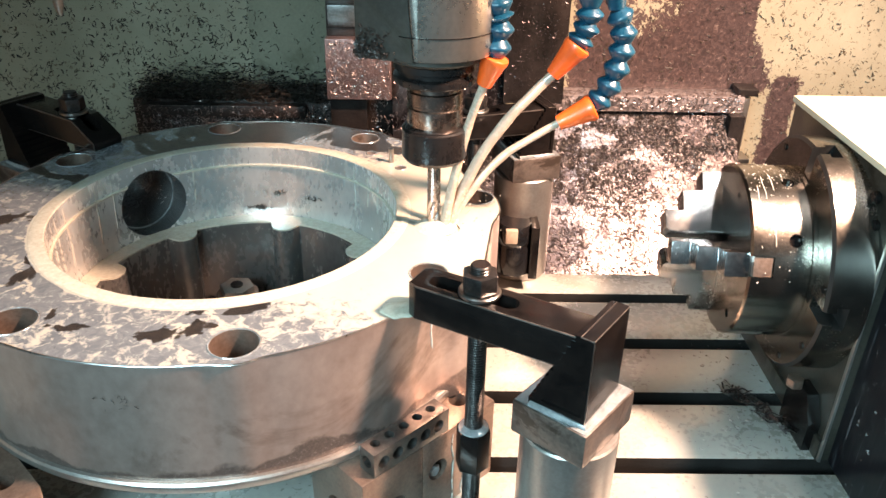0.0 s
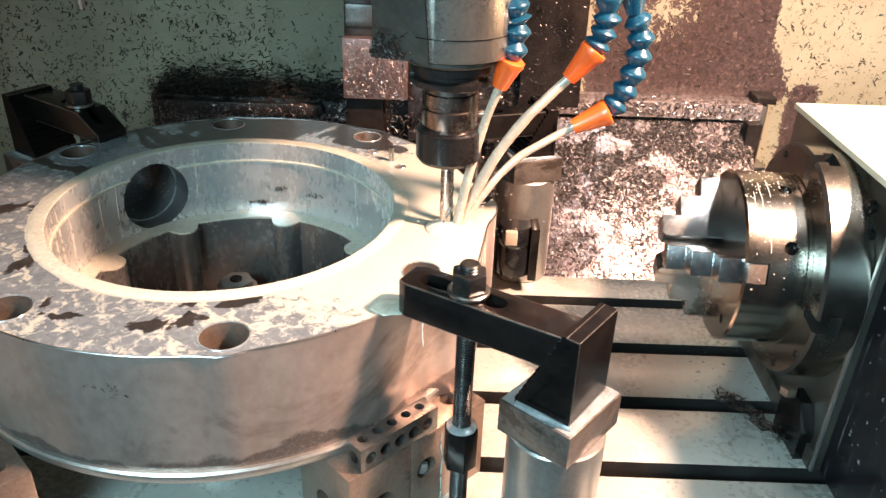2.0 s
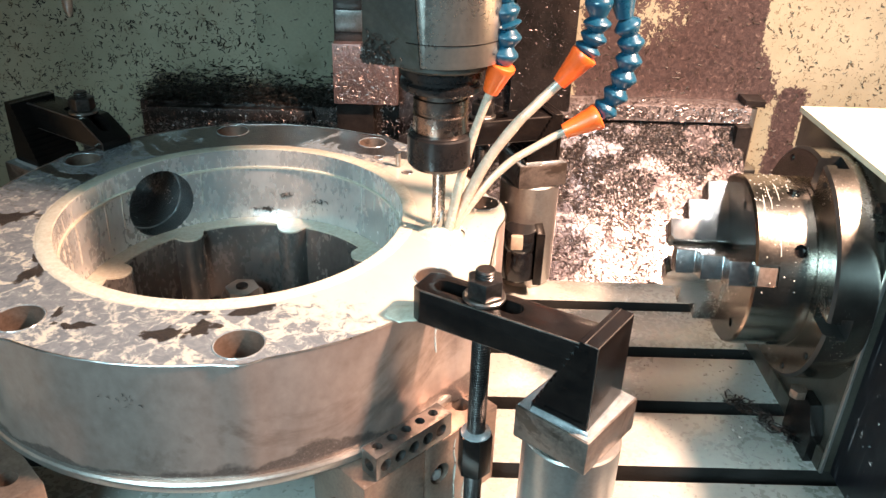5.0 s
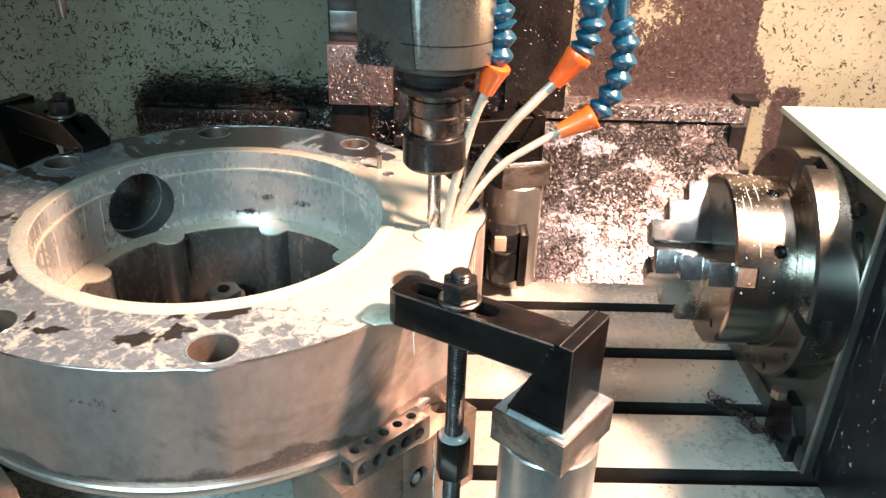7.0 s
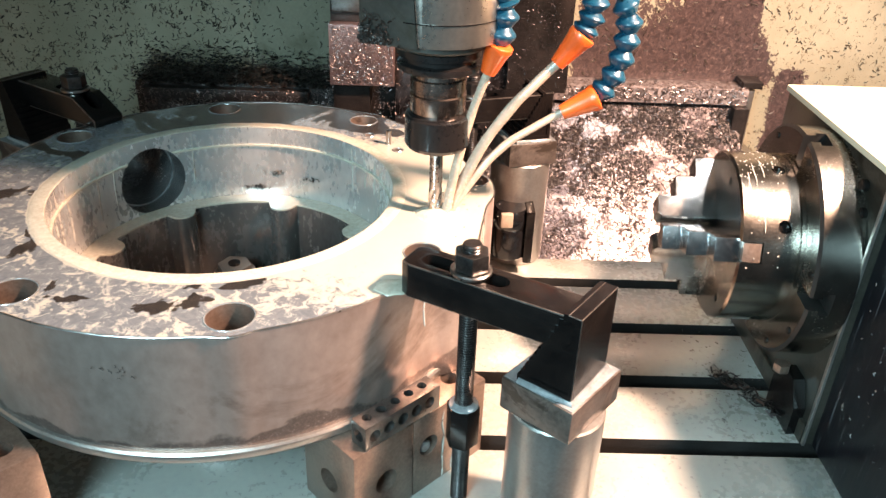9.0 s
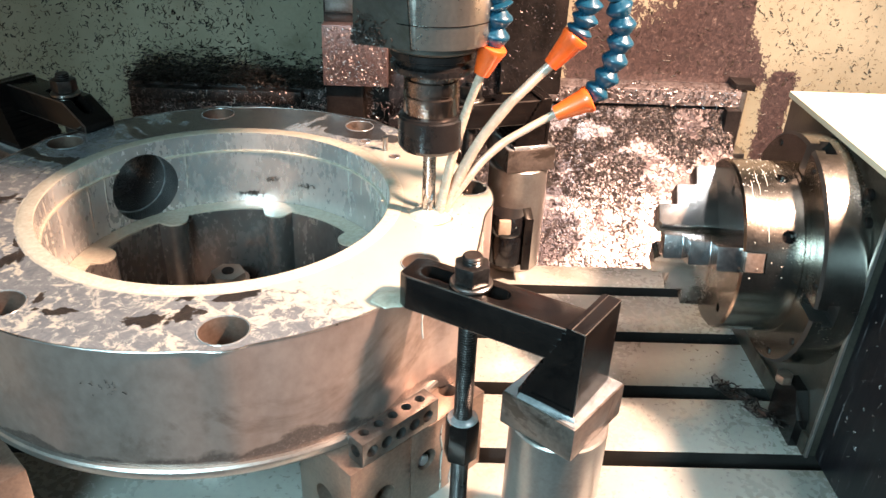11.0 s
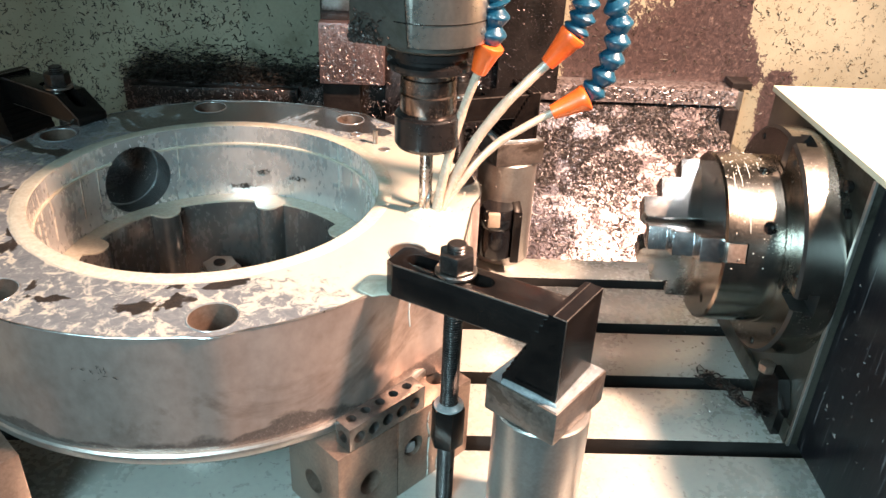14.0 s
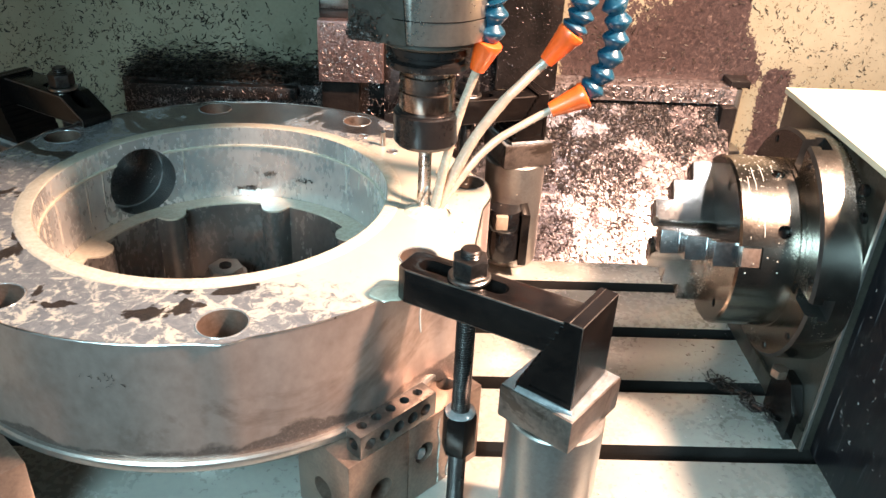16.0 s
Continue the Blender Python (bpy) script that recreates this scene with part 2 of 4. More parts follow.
def wet_top():
    """The flange's face: milky coolant floods it round the cutter and the bore's rim, and breaks up into veins further off."""
    m, t, p = nodes_of("coolant-flooded flange face")
    co = t.nodes.new("ShaderNodeTexCoord").outputs["Object"]
    flat = t.nodes.new("ShaderNodeVectorMath")
    flat.operation = "MULTIPLY"
    flat.inputs[1].default_value = (1, 1, 0)
    t.links.new(co, flat.inputs[0])

    def reach(x, y):
        d = t.nodes.new("ShaderNodeVectorMath")
        d.operation = "DISTANCE"
        t.links.new(flat.outputs[0], d.inputs[0])
        d.inputs[1].default_value = (x, y, 0)
        return d.outputs["Value"]

    def mapped(v, a, b, c, d):
        n = t.nodes.new("ShaderNodeMapRange")
        t.links.new(v, n.inputs[0])
        for i, x in enumerate((a, b, c, d)):
            n.inputs[i + 1].default_value = x
        return n.outputs[0]

    raw = noise_tex(t, co, 95, 8, 0.68, 0.9).outputs[0]
    veins = arith(t, "ADD", arith(t, "MULTIPLY", raw, 0.8), 0.085)
    blots = noise_tex(t, co, 15, 6, 0.52, 0.5).outputs[0]
    flood = mapped(reach(0.20, -0.02), 0.08, 0.23, 0.40, -0.02)
    rim = mapped(reach(0, 0), 0.1755, 0.1795, 0.5, 0.0)
    front = mapped(reach(-0.05, -0.22), 0.06, 0.20, 0.02, 0.0)
    # rear is darkened: dirty patches, plus the dark wall's reflection put into the colour
    back = mapped(reach(-0.06, 0.25), 0.10, 0.26, -0.16, 0.0)
    amount = arith(t, "ADD", arith(t, "ADD", arith(t, "ADD", veins, flood), arith(t, "ADD", rim, front)), back)
    web = noise_tex(t, co, 30, 5, 0.55, 0.6).outputs[0]
    strings = mapped(arith(t, "ABSOLUTE", arith(t, "SUBTRACT", web, 0.5)), 0.0, 0.07, 0.15, -0.03)
    broad = mapped(noise_tex(t, co, 13, 3, 0.5, 0.3).outputs[0], 0.42, 0.60, 0.15, 1.25)
    amount = arith(t, "ADD", amount, arith(t, "MULTIPLY", strings, broad))
    milk = ramp(t, amount, [(0.505, grey(0)), (0.555, grey(0.5)), (0.64, grey(1))]).outputs[0]
    # bare metal: grey wet film, with brown dry islands
    film = ramp(t, veins, [(0.36, (0.215, 0.23, 0.25)), (0.56, (0.33, 0.345, 0.36))]).outputs[0]
    cream = mix_colour(t, blots, (0.335, 0.305, 0.25), (0.415, 0.385, 0.32))
    wet = mix_colour(t, milk, film, cream)
    # brown islands that have run dry, away from the flood and the rim; at the back also a painted-in dark reflection
    dry = arith(t, "ADD", arith(t, "ADD", blots, arith(t, "MULTIPLY", back, -0.78)), arith(t, "MULTIPLY", arith(t, "ADD", mapped(reach(0.20, -0.02), 0.08, 0.20, 0.3, 0.0), rim), -1.0))
    dry = arith(t, "ADD", dry, mapped(reach(-0.235, -0.045), 0.02, 0.09, 0.10, 0.0))
    island = ramp(t, dry, [(0.560, grey(0)), (0.578, grey(0.9))]).outputs[0]
    milk = arith(t, "MULTIPLY", milk, arith(t, "SUBTRACT", 1.0, island))
    t.links.new(mix_colour(t, island, wet, ramp(t, raw, [(0.36, (0.042, 0.034, 0.031)), (0.60, (0.105, 0.078, 0.067))]).outputs[0]), p.inputs["Base Color"])
    t.links.new(arith(t, "ADD", mapped(milk, 0, 1, 0.55, 0.0), arith(t, "MULTIPLY", island, 0.25)), p.inputs["Metallic"])
    t.links.new(mapped(blots, 0.3, 0.7, 0.14, 0.28), p.inputs["Roughness"])
    p.inputs["Coat Weight"].default_value = 0.35
    p.inputs["Coat Roughness"].default_value = 0.08
    b = add(t, "ShaderNodeBump", Strength=0.07, Distance=0.001)
    t.links.new(amount, b.inputs["Height"])
    t.links.new(b.outputs[0], p.inputs["Normal"])
    return m


WET_TOP = wet_top()


def wall_paint():
    """Cream enclosure paint, spattered, with a brown oil stain of ragged outline beside the column."""
    m, t, p = nodes_of("spattered cream paint")
    co = t.nodes.new("ShaderNodeTexCoord").outputs["Object"]
    xyz = t.nodes.new("ShaderNodeSeparateXYZ")
    t.links.new(co, xyz.inputs[0])
    rag = noise_tex(t, co, 16, 8, 0.7, 0.5).outputs[0]
    fleck = noise_tex(t, co, 130, 4, 0.6, 1.2).outputs[0]
    cream = ramp(t, noise_tex(t, co, 6).outputs[0], [(0.35, (0.265, 0.236, 0.163)), (0.65, (0.365, 0.327, 0.235))]).outputs[0]
    def between(v, a, b):
        n = t.nodes.new("ShaderNodeMapRange")
        t.links.new(v, n.inputs[0])
        n.inputs[1].default_value, n.inputs[2].default_value = a, b
        return n.outputs[0]
    x, z = xyz.outputs[0], xyz.outputs[2]
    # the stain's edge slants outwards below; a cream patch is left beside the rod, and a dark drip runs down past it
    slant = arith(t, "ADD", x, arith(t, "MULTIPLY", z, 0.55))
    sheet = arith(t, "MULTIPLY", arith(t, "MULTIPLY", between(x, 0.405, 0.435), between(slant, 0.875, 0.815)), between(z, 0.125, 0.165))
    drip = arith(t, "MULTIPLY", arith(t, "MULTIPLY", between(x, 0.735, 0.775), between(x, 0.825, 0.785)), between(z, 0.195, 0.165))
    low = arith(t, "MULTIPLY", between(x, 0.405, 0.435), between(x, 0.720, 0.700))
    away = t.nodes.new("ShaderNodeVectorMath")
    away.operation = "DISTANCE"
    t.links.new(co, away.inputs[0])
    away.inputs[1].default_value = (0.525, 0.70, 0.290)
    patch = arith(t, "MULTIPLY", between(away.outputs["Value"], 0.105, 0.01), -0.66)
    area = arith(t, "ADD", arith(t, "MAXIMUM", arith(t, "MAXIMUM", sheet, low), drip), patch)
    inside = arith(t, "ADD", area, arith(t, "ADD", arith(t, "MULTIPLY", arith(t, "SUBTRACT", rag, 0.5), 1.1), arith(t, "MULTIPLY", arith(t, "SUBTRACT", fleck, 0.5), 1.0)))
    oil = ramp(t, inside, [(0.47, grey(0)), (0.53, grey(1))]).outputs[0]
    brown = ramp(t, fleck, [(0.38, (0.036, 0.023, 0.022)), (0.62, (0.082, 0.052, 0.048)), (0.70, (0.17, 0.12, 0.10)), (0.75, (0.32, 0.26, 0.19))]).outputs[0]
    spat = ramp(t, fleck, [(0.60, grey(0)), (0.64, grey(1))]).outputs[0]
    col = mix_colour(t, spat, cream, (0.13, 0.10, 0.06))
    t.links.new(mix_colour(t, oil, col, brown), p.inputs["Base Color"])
    t.links.new(ramp(t, rag, [(0.3, grey(0.30)), (0.7, grey(0.5))]).outputs[0], p.inputs["Roughness"])
    p.inputs["Coat Weight"].default_value = 0.25
    b = add(t, "ShaderNodeBump", Strength=0.25, Distance=0.001)
    t.links.new(fleck, b.inputs["Height"])
    t.links.new(b.outputs[0], p.inputs["Normal"])
    return m


WALL = wall_paint()

# ---- building tools ----
ORIGIN = {}
RIDERS = []  # all that is carried by the moving table


def finish(ob, angle=35):
    me = ob.data
    me.polygons.foreach_set("use_smooth", [True] * len(me.polygons))
    me.set_sharp_from_angle(angle=radians(angle))
    return ob


def thing(name, at, label, category, group="", kind="", rides=True):
    ob = tagged(new(name), label, category, group, kind)
    ob.location = at
    ORIGIN[ob] = Vector(at)
    if rides:
        RIDERS.append(ob)
    return ob


def part(name, bm, material, parent, label="", angle=35):
    """Links a bmesh, drawn in world places, as one mesh object under a thing or a part."""
    o = ORIGIN[parent]
    bm.transform(Matrix.Translation(-o))
    me = bpy.data.meshes.new(name)
    bm.to_mesh(me)
    bm.free()
    for m in material if isinstance(material, (list, tuple)) else [material]:
        me.materials.append(m)
    ob = new(name, me)
    ob.parent = parent
    ORIGIN[ob] = o
    if label:
        ob["label"] = label
    return finish(ob, angle)


def single(name, bm, material, at, label, category, group="", kind="", rides=True, angle=35):
    """A thing of one mesh."""
    bm.transform(Matrix.Translation(-Vector(at)))
    me = bpy.data.meshes.new(name)
    bm.to_mesh(me)
    bm.free()
    for m in material if isinstance(material, (list, tuple)) else [material]:
        me.materials.append(m)
    ob = tagged(new(name, me), label, category, group, kind)
    ob.location = at
    ORIGIN[ob] = Vector(at)
    if rides:
        RIDERS.append(ob)
    return finish(ob, angle)


def join(*bms):
    out = bms[0]
    for b in bms[1:]:
        me = bpy.data.meshes.new("tmp")
        b.to_mesh(me)
        b.free()
        out.from_mesh(me)
        bpy.data.meshes.remove(me)
    return out


def box(lo, hi, m=None, bevel=0.0008):
    bm = bmesh.new()
    lo, hi = Vector(lo), Vector(hi)
    bmesh.ops.create_cube(bm, size=1, matrix=Matrix.Translation((lo + hi) / 2) @ Matrix.Diagonal((*(hi - lo), 1)))
    if bevel:
        bmesh.ops.bevel(bm, geom=bm.edges[:], offset=bevel, segments=2, affect="EDGES", profile=0.6)
    if m is not None:
        bm.transform(m)
    return bm


def prism(points, z0, z1, m=None, bevel=0.0):
    """An outline in x and y, raised from z0 to z1."""
    bm = bmesh.new()
    low = [bm.verts.new((x, y, z0)) for x, y in points]
    top = [bm.verts.new((x, y, z1)) for x, y in points]
    bm.faces.new(low[::-1])
    bm.faces.new(top)
    for i in range(len(points)):
        j = (i + 1) % len(points)
        bm.faces.new((low[i], low[j], top[j], top[i]))
    bmesh.ops.recalc_face_normals(bm, faces=bm.faces[:])
    if bevel:
        bmesh.ops.bevel(bm, geom=bm.edges[:], offset=bevel, segments=2, affect="EDGES", profile=0.6)
    if m is not None:
        bm.transform(m)
    return bm


def lathe(profile, m=None, n=72):
    """A closed body turned about z from (radius, z) pairs, bottom to top; radius 0 closes it."""
    bm = bmesh.new()
    rings = []
    for r, z in profile:
        if r < 1e-6:
            rings.append([bm.verts.new((0, 0, z))])
        else:
            rings.append([bm.verts.new((r * math.cos(2 * math.pi * i / n), r * math.sin(2 * math.pi * i / n), z)) for i in range(n)])
    for a, b in zip(rings, rings[1:]):
        for i in range(n):
            j = (i + 1) % n
            q = [a[i % len(a)], a[j % len(a)], b[j % len(b)], b[i % len(b)]]
            q = [v for k, v in enumerate(q) if v not in q[:k]]
            if len(q) > 2:
                bm.faces.new(q)
    bmesh.ops.recalc_face_normals(bm, faces=bm.faces[:])
    if m is not None:
        bm.transform(m)
    return bm


def rod(r, z0, z1, m=None, n=32, bevel=0.0):
    if bevel:
        return lathe([(0, z0), (r - bevel, z0), (r, z0 + bevel), (r, z1 - bevel), (r - bevel, z1), (0, z1)], m, n)
    return lathe([(0, z0), (r, z0), (r, z1), (0, z1)], m, n)


def cut(bm, cutters):
    """bm less the cutters."""
    def temp(b):
        me = bpy.data.meshes.new("tmp")
        b.to_mesh(me)
        b.free()
        return new("tmp", me)
    if len(cutters) > 1:
        for c in cutters:
            bm = cut(bm, [c])
        return bm
    body, tool = temp(bm), temp(cutters[0])
    mod = body.modifiers.new("cut", "BOOLEAN")
    mod.operation, mod.object, mod.solver = "DIFFERENCE", tool, "EXACT"
    me = bpy.data.meshes.new_from_object(body.evaluated_get(bpy.context.evaluated_depsgraph_get()))
    out = bmesh.new()
    out.from_mesh(me)
    for o in (body, tool):
        d = o.data
        bpy.data.objects.remove(o)
        bpy.data.meshes.remove(d)
    bpy.data.meshes.remove(me)
    return out


def along(a, b):
    """A pose at a whose z axis points to b."""
    a, b = Vector(a), Vector(b)
    return Matrix.Translation(a) @ (b - a).to_track_quat("Z", "Y").to_matrix().to_4x4()


def hexagon(r, z0, z1, m=None, bevel=0.0006):
    return prism([(r * math.cos(math.pi / 3 * i), r * math.sin(math.pi / 3 * i)) for i in range(6)], z0, z1, m, bevel)


def thread(r, z0, z1, pitch, m=None, n=20):
    """A threaded rod: ridges turned one above another."""
    prof, z = [(0, z0)], z0
    while z < z1 - pitch:
        prof += [(r * 0.86, z), (r, z + pitch * 0.45), (r, z + pitch * 0.6)]
        z += pitch
    prof += [(r * 0.86, z1), (0, z1)]
    return lathe(prof, m, n)


def slivers(n, place, length, width, curl=0.5):
    """Chips: bent strips of two faces. place() gives a point, and the two directions of the face that they lie on."""
    bm_v, bm_f = [], []
    for _ in range(n):
        p, u, v = place()
        w = u.cross(v)
        a = random.uniform(0, 2 * math.pi)
        d, e = math.cos(a) * u + math.sin(a) * v, -math.sin(a) * u + math.cos(a) * v
        ln, wd = length * random.uniform(0.4, 1.5), width * random.uniform(0.5, 1.4)
        lift, tilt = random.uniform(0.0, 0.6) * ln, random.uniform(-0.8, 0.8)
        bend = random.uniform(-curl, curl) * ln
        side = (e * math.cos(tilt) + w * math.sin(tilt)) * wd
        base = len(bm_v)
        for s in (-0.5, 0.0, 0.5):
            c = p + d * (ln * s) + e * (bend * (0.25 - s * s) * 4) + w * (0.0006 + lift * (0.25 - s * s) * (1.2 if s == 0 else 1))
            bm_v += [c - side / 2, c + side / 2]
        bm_f += [(base, base + 2, base + 3, base + 1), (base + 2, base + 4, base + 5, base + 3)]
    me = bpy.data.meshes.new("chips")
    me.from_pydata([tuple(c) for c in bm_v], [], bm_f)
    bm = bmesh.new()
    bm.from_mesh(me)
    bpy.data.meshes.remove(me)
    return bm


def smooth_path(pts, n):
    """Points along a curve through pts (Catmull-Rom), evenly in its parameter."""
    p = [Vector(a) for a in pts]
    p = [2 * p[0] - p[1]] + p + [2 * p[-1] - p[-2]]
    out = []
    for i in range(n + 1):
        s = (len(p) - 3) * i / n
        k = min(int(s), len(p) - 4)
        f = s - k
        a, b, c, d = p[k:k + 4]
        out.append(0.5 * ((2 * b) + (c - a) * f + (2 * a - 5 * b + 4 * c - d) * f * f + (3 * b - a - 3 * c + d) * f ** 3))
    return out


def tube(path, radii, n=16, wobble=0.0):
    bm = bmesh.new()
    rings = []
    for i, p in enumerate(path):
        d = (path[min(i + 1, len(path) - 1)] - path[max(i - 1, 0)]).normalized()
        q = d.to_track_quat("Z", "Y")
        ring = []
        for k in range(n):
            a = 2 * math.pi * k / n
            r = radii[i] * (1 + wobble * noise.noise((math.cos(a) * 1.2, math.sin(a) * 1.2, i * 0.16)))
            ring.append(bm.verts.new(p + q @ Vector((r * math.cos(a), r * math.sin(a), 0))))
        rings.append(ring)
    for a, b in zip(rings, rings[1:]):
        for k in range(n):
            bm.faces.new((a[k], a[(k + 1) % n], b[(k + 1) % n], b[k]))
    bm.faces.new(rings[0][::-1])
    bm.faces.new(rings[-1])
    bmesh.ops.recalc_face_normals(bm, faces=bm.faces[:])
    return bm


def run(points, width):
    """A thin run of coolant, fading out at both ends."""
    p = smooth_path(points, 18)
    return tube(p, [width * (0.25 + 0.75 * min(1.0, i / 4, (20 - i) / 3)) for i in range(19)], 8, 0.3)


# ---- the enclosure ----
def enclosure():
    def plain(name, lo, hi, mat, label):
        single(name, box(lo, hi, bevel=0), mat, (0, 0, 0), label, "wall", kind="structure", rides=False)
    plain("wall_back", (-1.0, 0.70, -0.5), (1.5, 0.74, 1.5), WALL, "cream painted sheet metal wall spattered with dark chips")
    # side walls and roof are added out of view to close the space
    plain("wall_left", (-1.04, -0.5, -0.5), (-1.0, 0.74, 1.5), WALL, "unseen sheet metal side wall")
    plain("wall_right", (1.5, -0.9, -0.5), (1.54, 0.74, 1.5), UNSEEN_GREY, "unseen sheet metal side wall")
    # roof shades only the rear; open front lets outside light onto the table
    plain("unseen_roof", (-1.04, 0.10, 1.5), (1.54, 0.74, 1.54), UNSEEN_GREY, "unseen sheet metal roof over the rear half")
    plain("floor", (-1.04, -0.9, -0.54), (1.54, 0.74, -0.5), RAIL, "oily chip tray under the machine table")


enclosure()


def column():
    c = thing("column_cover", (0.2, 0.60, -0.3), "oily dark way covers of the machine column", "way cover", rides=False)
    part("side_panel", box((0.043, 0.575, 0.10), (0.0978, 0.64, 1.3)), RAIL, c, "dark oily panel with a bare steel strip")
    # added sheet: stands in for smooth wall with reflections on it
    part("wall_overlay", box((-0.095, 0.690, 0.152), (0.0425, 0.6985, 1.3)), WALL_OVERLAY, c, "added cream sheet beside the column")
    part("strip", box((0.046, 0.570, 0.276), (0.092, 0.5745, 0.306)), BAR, c, "wiped bare steel strip")
    part("chip_plate", box((0.042, 0.555, 0.174), (0.136, 0.5745, 0.262)), BROWN, c, "brown plate strewn with chips")
    part("inner_panel", box((0.098, 0.611, -0.4998), (0.31, 0.63, 1.3)), RAIL, c)
    part("side_panel", box((0.302, 0.575, 0.165), (0.392, 0.60, 1.3)), RAIL, c)
    part("lower_panel", box((0.136, 0.585, 0.10), (0.302, 0.6095, 0.20)), COVER, c)


column()


def rear_cover():
    c = thing("rear_way_cover", (0.5, 0.5, -0.2), "sloping steel way cover heaped with bright swarf", "way cover", rides=False)
    slope = prism([(0.42, -0.4998), (0.42, -0.14), (0.665, 0.122), (0.69, 0.122), (0.69, -0.4998)], 0, 0.42)
    slope.transform(Matrix(((0, 0, 1, 0.27), (1, 0, 0, 0), (0, 1, 0, 0), (0, 0, 0, 1))))
    part("slope", slope, COVER, c)
    part("ledge", box((0.36, 0.655, 0.1275), (0.700, 0.699, 0.153)), LEDGE, c, "pale ledge dusted with chips")
    part("bracket", box((0.6902, 0.660, 0.1535), (0.722, 0.699, 0.164)), RAIL, c)
    part("rod", rod(0.0065, 0.045, 0.150, Matrix.Translation((0.707, 0.668, 0))), PILLAR, c, "bright steel rod")
    part("channel", box((0.676, 0.636, 0.02), (0.6995, 0.6545, 0.127)), RAIL, c, "dark channel beside the rod")
    part("foot", box((0.695, 0.66, 0.034), (0.73, 0.698, 0.045)), STEEL, c)
    u, v = Vector((1, 0, 0)), Vector((0, 0.245, 0.262)).normalized()
    o = Vector((0.27, 0.42, -0.14))
    def on_slope():
        return o + u * random.uniform(0, 0.42) + v * random.uniform(0.05, 0.36), u, v
    single("swarf_heap", slivers(12000, on_slope, 0.0062, 0.0009), CHIP, (0.5, 0.55, 0), "bright curled steel chips on the sloping cover", "swarf", kind="stuff", rides=False)
    def on_slope2():
        for k in range(5):
            q = o + u * random.uniform(0, 0.42) + v * (0.36 - abs(random.gauss(0, 0.13)))
            if noise.noise(q * 17) + 0.5 * noise.noise(q * 45) > 0.04:
                break
        return q, u, v
    single("swarf_heap", slivers(11000, on_slope2, 0.0065, 0.0011), DARK_CHIP, (0.5, 0.55, 0), "dark oily chips among the bright ones", "swarf", kind="stuff", rides=False)
    w = Vector((0, 1, 0))
    def on_ledge():
        if random.random() < 0.5:
            return Vector((random.uniform(0.36, 0.70), 0.6545, random.uniform(0.129, 0.153))), u, Vector((0, 0, 1))
        return Vector((random.uniform(0.36, 0.70), random.uniform(0.655, 0.695), 0.1535)), u, w
    single("ledge_chips", slivers(1500, on_ledge, 0.006, 0.0011), GLINT, (0.5, 0.67, 0.15), "loose chips along the ledge", "swarf", kind="stuff", rides=False)
    def on_plate():
        return Vector((random.uniform(0.045, 0.134), 0.5545, random.uniform(0.176, 0.26))), u, Vector((0, 0, 1))
    single("plate_chips", slivers(1700, on_plate, 0.0036, 0.0005), GLINT, (0.09, 0.555, 0.2), "chips stuck to the brown plate", "swarf", kind="stuff", rides=False)


rear_cover()


